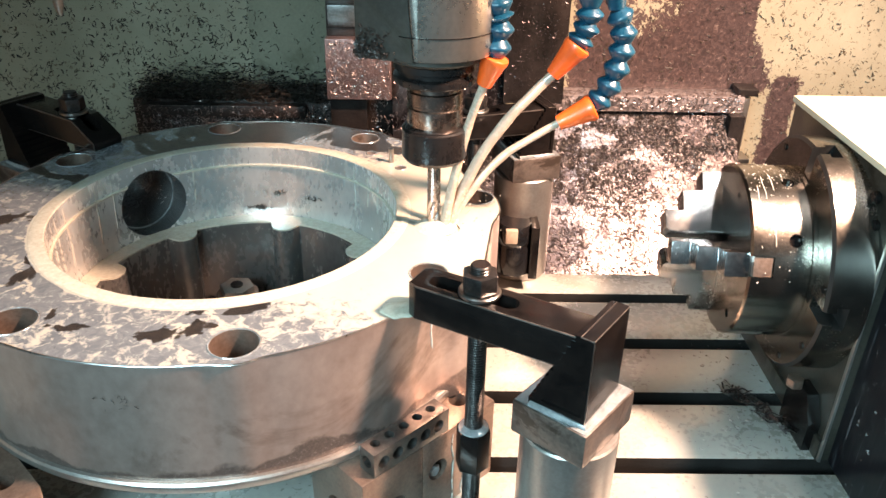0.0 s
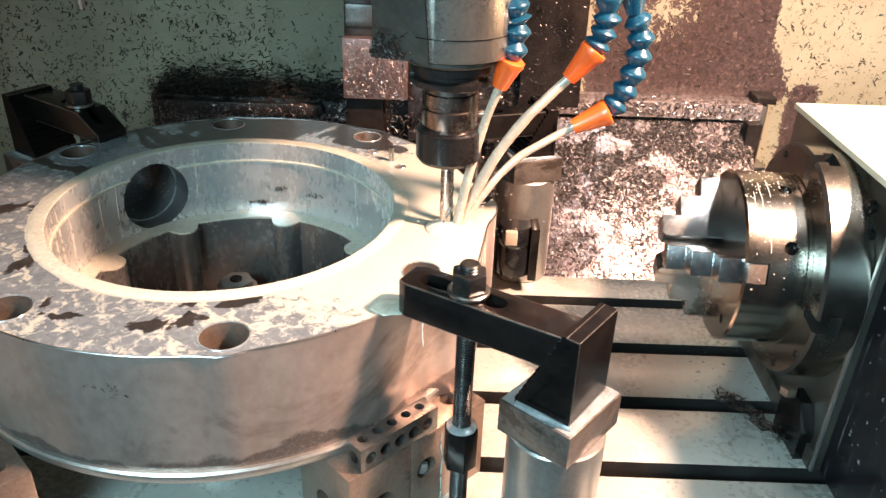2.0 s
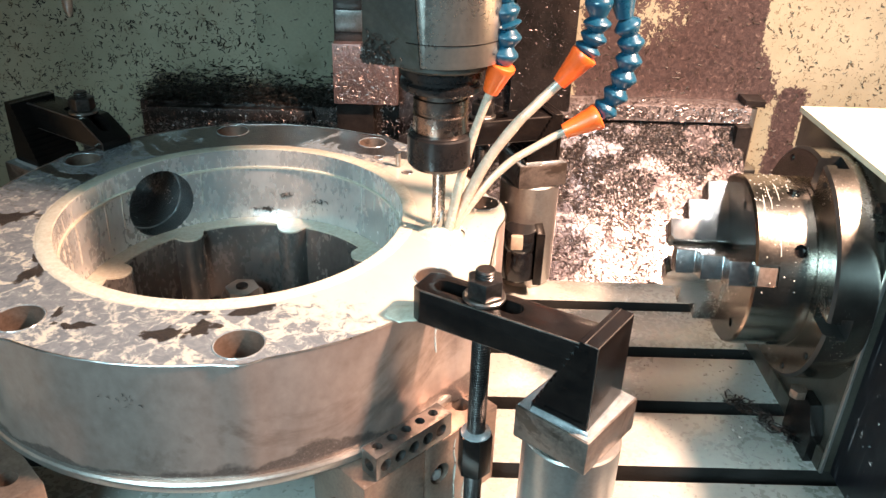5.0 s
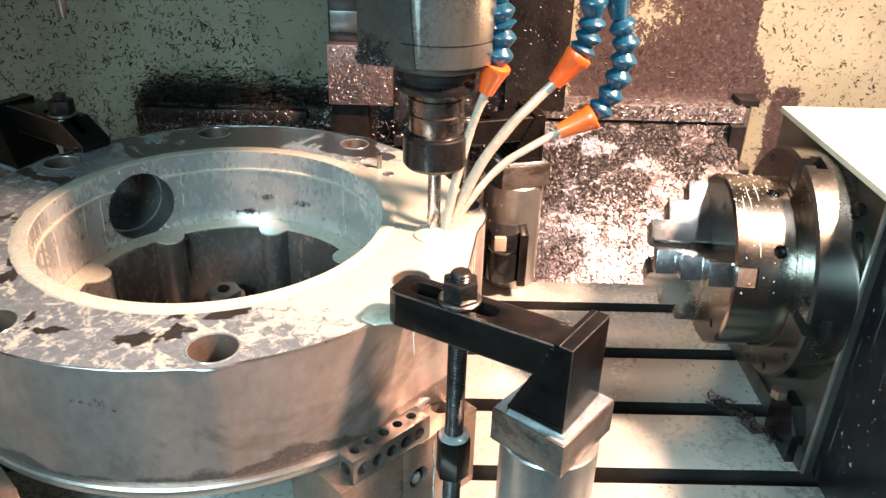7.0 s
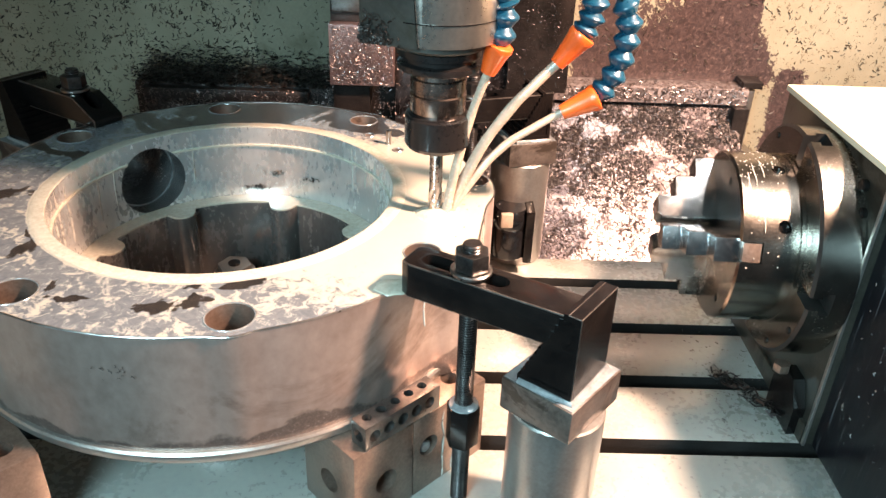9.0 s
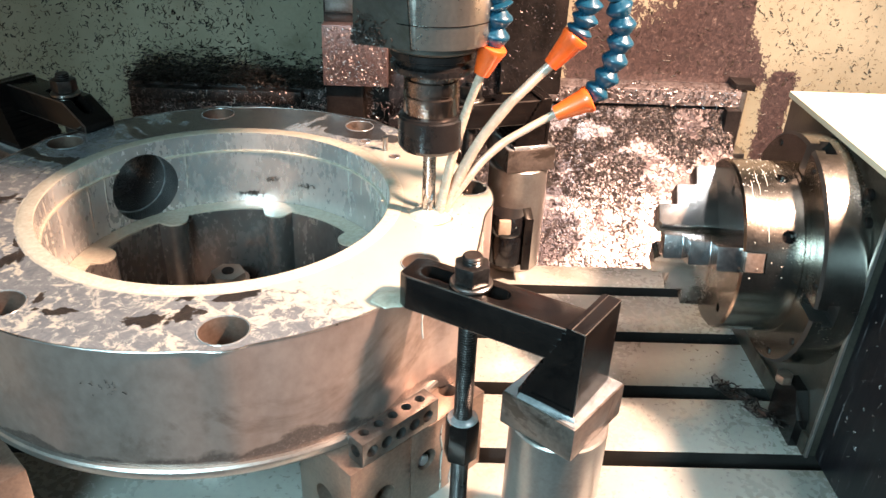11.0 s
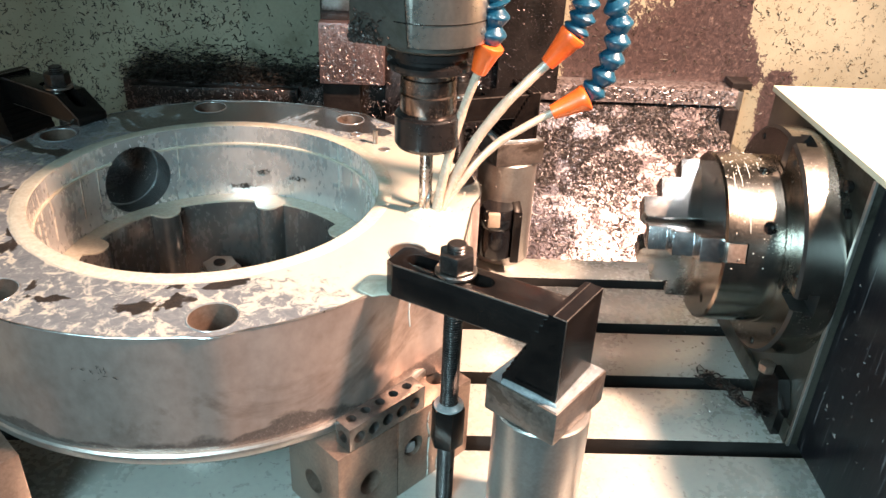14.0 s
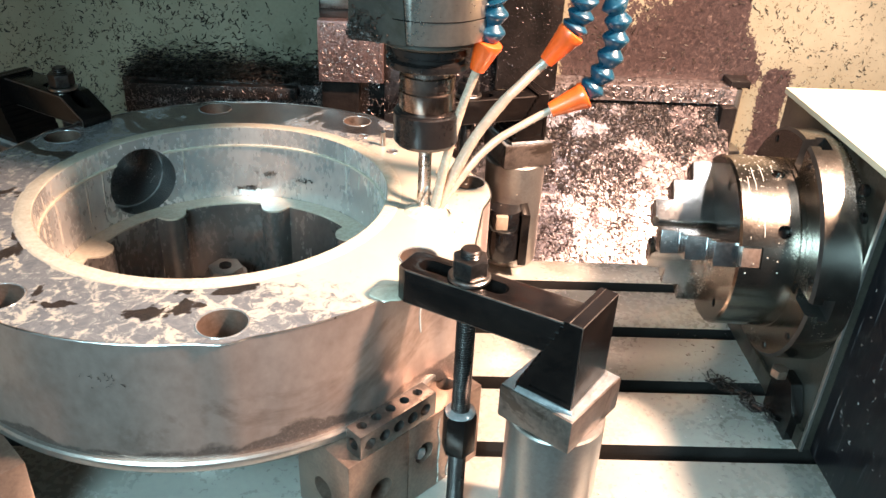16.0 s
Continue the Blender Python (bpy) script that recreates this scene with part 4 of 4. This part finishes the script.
riser("riser_block", pose(0.1462, -0.1256, 0, 0, 0, 44), 0.064, 0.07, 0.0863, [(0.034, 0.040, 0.0115), (-0.035, 0.038, 0.0115)], "brown steel riser block drilled with holes under the housing")
riser("riser_block", pose(0.1462 + 0.0645 * 0.7193, -0.1256 + 0.0645 * 0.6947, 0, 0, 0, 44), 0.088, 0.07, 0.0863, [(0.018, 0.050, 0.0105), (0.064, 0.023, -0.0085)], "brown steel riser block drilled with holes under the housing")
riser("riser_block", pose(-0.1013, -0.1259, 0, 0, 0, 135.5), 0.09, 0.06, 0.0863, [(0.0236, 0.0190, -0.0085)], "brown steel riser block at the front of the housing")
riser("riser_block", pose(-0.16, 0.26, 0, 0, 0, 20), 0.06, 0.07, 0.0863, [], "steel riser block behind the housing")
riser("riser_block", pose(0.16, 0.25, 0, 0, 0, -20), 0.05, 0.07, 0.0863, [], "steel riser block behind the housing")


def riser_details():
    q = pose(0.1462, -0.1256, 0, 0, 0, 44)
    single("plug", rod(0.0062, 0.0, 0.008, q @ Matrix.Translation((0.082, 0.0105, 0.0461)) @ pose(0, 0, 0, 90), 28, 0.0015), FILM, q @ Vector((0.082, 0.0085, 0.0475)), "milky plug sitting in the riser block's hole", "plug")
    for x, z0, z1 in ((0.100, 0.079, 0.002), (0.113, 0.060, 0.002)):
        pts = [q @ Vector((x + 0.0035 * noise.noise((k * 0.7, x * 90, 1)), -0.0004, z0 + (z1 - z0) * k / 6)) for k in range(7)]
        single("coolant_run", run(pts, 0.0008), RUN, pts[0], "thin run of coolant on the riser block", "coolant run", "coolant runs")


riser_details()


def hole_bar():
    m = pose(0.1552, -0.1168, 0.0867, 0, 0, 44.2)
    b = box((0, 0, 0), (0.082, 0.018, 0.0235), bevel=0.0007)
    cutters = [rod(0.0055, -0.01, 0.03, Matrix.Translation((0.010 + 0.0150 * i, 0, 0.0115)) @ pose(0, 0, 0, -90), 24) for i in range(5)]
    cutters.append(rod(0.0055, -0.01, 0.012, Matrix.Translation((0, 0.0090, 0.0115)) @ pose(0, 0, 0, 0, 90), 24))
    b = cut(b, cutters)
    b = cut(b, [rod(0.0042, 0.017, 0.03, Matrix.Translation((0.010 + 0.0150 * i, 0.0105, 0)), 24) for i in range(5)])
    b.transform(m)
    single("drilled_bar", b, BAR, m.translation, "small steel bar with drilled holes on the riser block", "drilled bar")


hole_bar()


def black_stop():
    s = thing("black_stop", (0.305, 0.31, 0.03), "glossy black stop clamped to the back pillar", "stop block")
    m = Matrix.Translation((0.304, 0.320, 0))
    part("body", lathe([(0, 0.024), (0.020, 0.024), (0.024, 0.028), (0.024, 0.064), (0.0222, 0.068), (0.024, 0.072), (0.024, 0.088), (0.020, 0.0945), (0, 0.0945)], m, 48), GLOSS, s)
    part("side_plate", box((0.3220, 0.299, 0.022), (0.333, 0.3365, 0.096), bevel=0.0015), BLACK, s, "flat black clamping plate")
    part("plug", box((0.2895, 0.2905, 0.077), (0.3045, 0.2985, 0.0955), bevel=0.0015), TAN, s, "tan plug")


black_stop()


# ---- rotary table and chuck ----
AXIS = Matrix.Translation((0.4865, 0.1125, 0.1720)) @ pose(0, 0, 0, 0, 0, -4.0) @ Matrix(((0, 0, 1, -0.487), (1, 0, 0, 0), (0, 1, 0, 0), (0, 0, 0, 1)))


def rotary():
    r = thing("rotary_table", (0.68, 0.10, 0.0), "upright rotary table with a cream cover on the machine table", "rotary table")
    part("housing", box((0.5765, -0.0025, 0.0003), (0.82, 0.222, 0.2870), bevel=0.002), HOUSING, r, "grey housing")
    part("motor_box", box((0.583, -0.36, 0.0003), (0.82, -0.0028, 0.2868), bevel=0.003), BLACK_PAINT, r, "scratched black motor box")
    part("top_cover", box((0.5740, -0.0220, 0.2873), (0.83, 0.225, 0.2935), bevel=0.001), COVER_PAINT, r, "cream top cover")
    part("edge_strip", box((0.5735, -0.0045, 0.0003), (0.5763, -0.0005, 0.2868), bevel=0.0004), PILLAR, r, "bright machined corner of the housing")
    part("foot", box((0.572, 0.0, 0.0003), (0.5762, 0.222, 0.022), bevel=0.001), HOUSING, r)
    face = lathe([(0, 0.545), (0.1105, 0.545), (0.1135, 0.5475), (0.1135, 0.5825), (0, 0.5825)], None, 120)
    slots = [box((-0.0065, 0.086, 0.53), (0.0065, 0.13, 0.556), pose(0, 0, 0, 0, 0, a), 0) for a in (8, 93, 188, 278)]
    slots += [box((-0.0115, 0.086, 0.556), (0.0115, 0.13, 0.566), pose(0, 0, 0, 0, 0, a), 0) for a in (8, 93, 188, 278)]
    slots = slots[:4], slots[4:]
    face = cut(cut(face, slots[0]), slots[1])
    # walls and floors of the face plate's slots take the same painted shade
    for f in face.faces:
        mid = f.calc_center_median()
        out = Vector((mid.x, mid.y, 0)).normalized()
        if mid.xy.length > 0.08 and 0.546 < mid.z < 0.575 and abs(f.normal.dot(out)) < 0.8:
            f.material_index = 1
    face.transform(AXIS)
    part("face_plate", face, [CHUCK_STEEL, SLOT_SHADE_FLECK], r, "slotted steel face plate", 20)
    lug = prism([(0.0, 0.0003), (0.062, 0.0003), (0.062, 0.03), (0.045, 0.052), (0.018, 0.052), (0.0, 0.03)], 0, 0.012)
    lug.transform(Matrix(((0, 0, 1, 0.5635), (0.88, 0, 0, 0.012), (0, 1.1, 0, 0), (0, 0, 0, 1))))
    part("lug", lug, BLACK, r, "dark clamping lug", 20)
    part("lug_bolt", hexagon(0.0085, 0.0, 0.009, Matrix.Translation((0.556, 0.042, 0.0575)), 0.0008), BLOCK, r, "bolt head on the lug")
    for y, z in ((0.032, 0.266), (0.022, 0.244)):
        part("bolt", rod(0.0055, 0, 0.006, along((0.5766, y, z), (0.56, y, z)), 20, 0.001), BLACK, r)
    for a, d in ((20, 0.103), (80, 0.104), (118, 0.104), (150, 0.103), (205, 0.104), (330, 0.103)):
        part("screw", rod(0.0034, 0.5440, 0.5452, AXIS @ Matrix.Translation((-d * math.sin(radians(a)), d * math.cos(radians(a)), 0)), 18), BLACK, r)
    def on_box():
        return Vector((0.5828, random.uniform(-0.12, -0.015), random.uniform(0.0, 0.27))), Vector((0, -1, 0)), Vector((0, 0, 1))
    tagged(part("box_chips", slivers(80, on_box, 0.0028, 0.0008), FILM, r, "tiny chips stuck to the black box"), kind="stuff")
    c = thing("lathe_chuck", (0.50, 0.105, 0.178), "three-jaw steel chuck with coolant runs, jaws closed", "chuck")
    body = lathe([(0, 0.4870), (0.0815, 0.4870), (0.0838, 0.4890), (0.0838, 0.5385), (0.0828, 0.5390), (0.0828, 0.5402), (0.0842, 0.5408), (0.0842, 0.5447), (0, 0.5447)], None, 120)
    cutters = []
    for a in (104, 146, 224, 266, 344):
        q = pose(0, 0, 0, 0, 0, a)
        cutters.append(rod(0.0062, 0.072, 0.11, q @ Matrix.Translation((0, 0, 0.526)) @ pose(0, 0, 0, 0, 90), 24))
    body = cut(body, cutters)
    body = cut(body, [box((0.03, -0.0095, 0.47), (0.12, 0.0095, 0.508), pose(0, 0, 0, 0, 0, a), 0) for a in (163, 43, 283)])
    body = cut(body, [rod(0.018, 0.46, 0.52, None, 40)])
    body = cut(body, [rod(0.0045, 0.47, 0.495, Matrix.Translation((0.066 * math.cos(radians(a)), 0.066 * math.sin(radians(a)), 0)), 20) for a in (103, 223, 343)])
    body.transform(AXIS)
    part("body", body, CHUCK_STEEL, c)
    for a in (104, 146, 224):
        screw = rod(0.0058, 0.0745, 0.0785, pose(0, 0, 0, 0, 0, a) @ Matrix.Translation((0, 0, 0.526)) @ pose(0, 0, 0, 0, 90), 20, 0.0005)
        screw.transform(AXIS)
        part("key_socket", screw, BLACK, c, "dark key socket")
    beads = bmesh.new()
    for k in range(110):
        a, d, rr = radians(random.gauss(112, 26)), random.uniform(0.489, 0.529), random.uniform(0.0003, 0.0009)
        bmesh.ops.create_icosphere(beads, subdivisions=1, radius=rr, matrix=AXIS @ Matrix.Translation((0.0838 * math.cos(a), 0.0838 * math.sin(a), d)))
    tagged(part("coolant_beads", beads, RUN, c, "beads of coolant on the turned rim"), kind="stuff")
    for x, a0, a1 in ((0.4965, 104, 140), (0.503, 96, 118), (0.511, 92, 112), (0.5085, 128, 150)):
        pts = [AXIS @ Vector((0.0836 * math.cos(radians(a0 + (a1 - a0) * k / 5)), 0.0836 * math.sin(radians(a0 + (a1 - a0) * k / 5)), x + 0.0012 * noise.noise((k * 0.6, x * 900, 0)))) for k in range(6)]
        part("coolant_run", run(pts, 0.0005), RUN, c)
    for a in (163, 43, 283):
        q = AXIS @ pose(0, 0, 0, 0, 0, a)
        jaw = prism([(0.012, 0.5055), (0.012, 0.4330), (0.016, 0.4290), (0.034, 0.4290), (0.034, 0.4470), (0.056, 0.4470), (0.056, 0.4670), (0.077, 0.4670), (0.077, 0.5055)], -0.0115, 0.0115, None, 0.0008)
        jaw.transform(q @ Matrix(((1, 0, 0, 0), (0, 0, 1, 0), (0, 1, 0, 0), (0, 0, 0, 1))))
        jj = part("jaw", jaw, JAW, c, "stepped steel jaw")
        part("jaw_slide", box((0.03, -0.0092, 0.4905), (0.0825, 0.0092, 0.5075), q), BLOCK, jj)


rotary()


def chip_spiral():
    u, w = Vector((1, 0, 0)), Vector((0, 1, 0))
    def near():
        s = random.random()
        return Vector((0.518 + 0.048 * s + random.gauss(0, 0.004), 0.108 - 0.07 * s + random.gauss(0, 0.004), 0.0015 + random.random() * 0.006)), u, w
    single("chip_nest", slivers(95, near, 0.011, 0.0022, 1.0), DARK_CHIP, (0.54, 0.075, 0.0), "nest of dark curled chips on the table", "swarf", kind="stuff")
    def edge():
        return Vector((random.uniform(0.50, 0.570), random.uniform(0.0, 0.19), 0.0004)), u, w
    single("table_chips", slivers(110, edge, 0.0032, 0.0008), CHIP, (0.54, 0.1, 0.0), "scattered chips beside the rotary table", "swarf", kind="stuff")


chip_spiral()


def table_beads():
    bm = bmesh.new()
    for k in range(120):
        x, y = random.uniform(0.36, 0.60), random.choice((random.uniform(-0.11, -0.03), random.uniform(0.005, 0.075), random.uniform(0.105, 0.175)))
        r = random.uniform(0.0004, 0.0013)
        bmesh.ops.create_icosphere(bm, subdivisions=1, radius=r, matrix=Matrix.Translation((x, y, 0.0002)) @ Matrix.Diagonal((1.4, 1.4, 0.5, 1)))
    single("coolant_beads", bm, RUN, (0.48, 0.02, 0.0), "beads of coolant scattered on the table", "coolant beads", kind="stuff")


table_beads()

# ---- spindle, cutter and coolant ----
AX, AY = 0.1992, 0.0892


def spindle():
    s = thing("spindle_head", (AX, AY, 0.37), "spindle head with grimy housing and bright nose", "spindle", rides=False)
    m = Matrix.Translation((AX, AY, 0))
    arc = [(0.052 * math.cos(radians(a)) + 0.0, 0.052 * math.sin(radians(a))) for a in range(-112, 95, 6)]
    nose = prism(arc + [(-0.02, 0.056)], 0.3733, 0.80, m, 0.0012)
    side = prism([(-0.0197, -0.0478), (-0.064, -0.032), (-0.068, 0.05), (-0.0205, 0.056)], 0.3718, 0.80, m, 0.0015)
    # the joint between the rounded nose and the flat side leans outwards above
    for v in list(nose.verts) + list(side.verts):
        if -0.0235 < v.co.x - AX < -0.015:
            v.co.x -= 0.085 * (v.co.z - 0.40)
    part("nose_housing", nose, SPINDLE, s, "bright rounded housing")
    part("side_housing", side, SPINDLE_SIDE, s, "dark grey flat side with grime")
    u, w = Vector((0.0443, -0.0158, 0)).normalized(), Vector((0, 0, 1))
    def on_side():
        z = 0.3735 + abs(random.gauss(0, 0.008))
        f = min(1.0, abs(random.gauss(0, 0.3)))
        return Vector((AX - 0.0642 + 0.040 * f, AY - 0.0326 - 0.0143 * f, z)), u, w
    tagged(part("housing_grime", slivers(260, on_side, 0.0036, 0.0011), DARK_CHIP, s, "oily chips caked on the housing's lower edge"), kind="stuff")
    # casting out of view, sized to keep the work lamp off the left wall
    part("unseen_head_casting", box((0.06, 0.02, 0.52), (0.345, 0.61, 1.45), bevel=0.01), SPINDLE_SIDE, s)
    part("seam", lathe([(0.0522, 0.3918), (0.0526, 0.3918), (0.0526, 0.3926), (0.0522, 0.3926), (0.0522, 0.3918)], m, 96), BLACK, s)
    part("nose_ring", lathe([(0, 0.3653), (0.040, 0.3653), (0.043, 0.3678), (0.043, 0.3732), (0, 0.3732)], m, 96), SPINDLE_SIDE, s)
    t = thing("tool_holder", (AX, AY, 0.30), "turning collet holder with a milling cutter", "tool holder", rides=False)
    part("flange", lathe([(0, 0.3440), (0.030, 0.3440), (0.0355, 0.3456), (0.036, 0.3466), (0.036, 0.3512), (0.0315, 0.3528), (0.0315, 0.3562), (0.036, 0.3578), (0.036, 0.3633), (0.030, 0.3651), (0, 0.3651)], m, 96), NUT, t, "dark grooved flange")
    part("barrel", lathe([(0, 0.3064), (0.0240, 0.3064), (0.0246, 0.3080), (0.0246, 0.3228), (0.0232, 0.3238), (0.0232, 0.3256), (0.0244, 0.3266), (0.0244, 0.3370), (0.0226, 0.3380), (0.0222, 0.3438), (0, 0.3438)], m, 96), HOLDER, t, "bright steel barrel")
    nut = lathe([(0, 0.2728), (0.017, 0.2728), (0.0265, 0.2743), (0.0290, 0.2778), (0.0290, 0.3030), (0.0272, 0.3044), (0.0272, 0.3052), (0.0255, 0.3062), (0, 0.3062)], None, 96)
    nut.transform(m)
    part("collet_nut", nut, NUT, t, "black collet nut")
    # cutter: plain shank, then twisted flutes
    bm = bmesh.new()
    levels, rings = 40, []
    for i in range(levels + 1):
        z = 0.1945 + (0.2325 - 0.1945) * i / levels
        ring = []
        for k in range(48):
            a = 2 * math.pi * k / 48
            w = math.cos(4 * (a - (z - 0.19) * 70))
            r = 0.0062 * (1 - 0.30 * max(0.0, w) ** 1.5)
            ring.append(bm.verts.new((r * math.cos(a), r * math.sin(a), z)))
        rings.append(ring)
    for a, b in zip(rings, rings[1:]):
        for k in range(48):
            bm.faces.new((a[k], a[(k + 1) % 48], b[(k + 1) % 48], b[k]))
    bm.faces.new(rings[0][::-1])
    bm.faces.new(rings[-1])
    bm = join(bm, rod(0.0060, 0.2324, 0.2730, None, 40))
    bm.transform(m)
    part("cutter", bm, CARBIDE, t, "fluted milling cutter")
    return t


HOLD = spindle()


def coolant_hose(hose, mouth, tip, jet, radius):
    h = thing("coolant_hose", hose[0], "blue jointed coolant hose with an orange nozzle", "coolant hose", "coolant hoses at the spindle", rides=False)
    path = smooth_path(hose, 40)
    total = sum((b - a).length for a, b in zip(path, path[1:]))
    count = max(3, round(total / 0.0255))
    pts = smooth_path(hose, count)
    for a, b in zip(pts, pts[1:]):
        ln = (b - a).length
        bead = lathe([(0, 0), (0.0064, 0), (0.0078, ln * 0.12), (0.0100, ln * 0.25), (0.0113, ln * 0.36), (0.0117, ln * 0.44), (0.0115, ln * 0.51), (0.0104, ln * 0.64), (0.0088, ln * 0.80), (0.0076, ln * 0.92), (0.0070, ln * 0.98), (0, ln)], along(a, b), 28)
        part("joint", bead, BLUE, h)
    a, b = Vector(mouth), Vector(tip)
    ln = (b - a).length
    part("nozzle", lathe([(0, 0), (0.0105, 0), (0.0120, 0.0010), (0.0122, 0.0040), (0.0108, 0.0075), (0.0066, ln), (0.0046, ln), (0.0046, ln - 0.004), (0, ln - 0.004)], along(a, b), 40), ORANGE, h, "orange cone nozzle")
    p = smooth_path([tip] + jet, 40)
    tube_r = [radius * (1.0 + 0.05 * math.sin(i * 0.5) * i / 40 + 0.25 * i / 40) for i in range(41)]
    single("coolant_jet", tube(p, tube_r, 18, 0.14), JET, p[0], "milky jet of coolant aimed at the cutter", "coolant jet", "coolant jets", rides=False)


coolant_hose([(0.2455, 0.070, 0.519), (0.2473, 0.070, 0.4206), (0.2515, 0.070, 0.400), (0.2484, 0.070, 0.3712)], (0.2484, 0.070, 0.3716), (0.2402, 0.073, 0.3464), [(0.229, 0.080, 0.309), (0.218, 0.084, 0.258), (0.2090, 0.087, 0.2065)], 0.0036)
coolant_hose([(0.316, 0.088, 0.519), (0.3245, 0.088, 0.4283), (0.3255, 0.088, 0.3960), (0.3180, 0.088, 0.3765)], (0.3190, 0.088, 0.3772), (0.2993, 0.088, 0.3511), [(0.2662, 0.088, 0.3144), (0.2406, 0.090, 0.2743), (0.2110, 0.094, 0.2065)], 0.0042)
coolant_hose([(0.328, 0.100, 0.519), (0.3469, 0.100, 0.4163), (0.3584, 0.100, 0.3888), (0.3580, 0.100, 0.3648), (0.3522, 0.100, 0.3398), (0.3400, 0.100, 0.3200)], (0.3400, 0.100, 0.3197), (0.3098, 0.100, 0.3040), [(0.2665, 0.098, 0.2762), (0.2417, 0.096, 0.2500), (0.2130, 0.093, 0.2065)], 0.0034)


def coolant_spray():
    """Fine drops and streaks thrown up where the jets meet the turning cutter."""
    bm = bmesh.new()
    for i in range(95):
        a = random.gauss(-0.25, 0.9)
        d = 0.010 + abs(random.gauss(0, 0.026))
        z = 0.212 + random.random() * (0.012 + 0.45 * max(0.0, 0.05 - abs(d - 0.03)))
        r = random.uniform(0.00025, 0.0007)
        m = Matrix.Translation((d * math.cos(a), d * math.sin(a), z)) @ Matrix.Rotation(a, 4, "Z") @ Matrix.Rotation(random.uniform(-0.9, 0.2), 4, "Y") @ Matrix.Diagonal((random.uniform(1.0, 3.5), 1, 1, 1))
        bmesh.ops.create_icosphere(bm, subdivisions=1, radius=r, matrix=m)
    bm.transform(Matrix.Translation((AX, AY, 0)))
    return single("coolant_spray", bm, JET, (AX, AY, 0.21), "spray of coolant drops around the cutter", "coolant spray", kind="stuff", rides=False)


SPRAY = coolant_spray()


def drip_nozzle():
    n = thing("wash_nozzle", (-0.2058, 0.30, 0.347), "bright steel wash nozzle hanging from the roof", "nozzle", rides=False)
    m = Matrix.Translation((-0.2058, 0.30, 0))
    part("tip", lathe([(0, 0.347), (0.0022, 0.347), (0.0052, 0.357), (0.0062, 0.368), (0.0062, 0.3795), (0, 0.3795)], m, 24), STEEL, n)
    part("pipe", rod(0.0045, 0.38, 1.4998, m, 20), STEEL, n)


drip_nozzle()


# ---- what moves ----
def motions():
    # the table circles below the fixed spindle while the cutter widens a pocket
    r, rate, start = 0.0086, -1.168, -0.599
    times = [0.25 * i for i in range(65)]
    for ob in RIDERS:
        base = ob.location.copy()
        rows = []
        for t in times:
            dx = r * (math.cos(rate * t + start) - math.cos(start))
            dy = r * (math.sin(rate * t + start) - math.sin(start))
            rows.append((t, Matrix.Translation(base + Vector((dx, dy, 0)))))
        walk(ob, rows)
    # the spray flickers round the cutter
    base = SPRAY.location.copy()
    walk(SPRAY, [(0.1 * i, Matrix.Translation(base) @ pose(0, 0, 0.002 * math.sin(2.3 * i), 0, 0, 22 * math.sin(1.7 * i + 0.4 * math.sin(i)))) for i in range(161)])
    # the tool holder spins
    base = HOLD.location.copy()
    walk(HOLD, [(i / 30, Matrix.Translation(base) @ pose(0, 0, 0, 0, 0, -77 * i)) for i in range(481)])


motions()
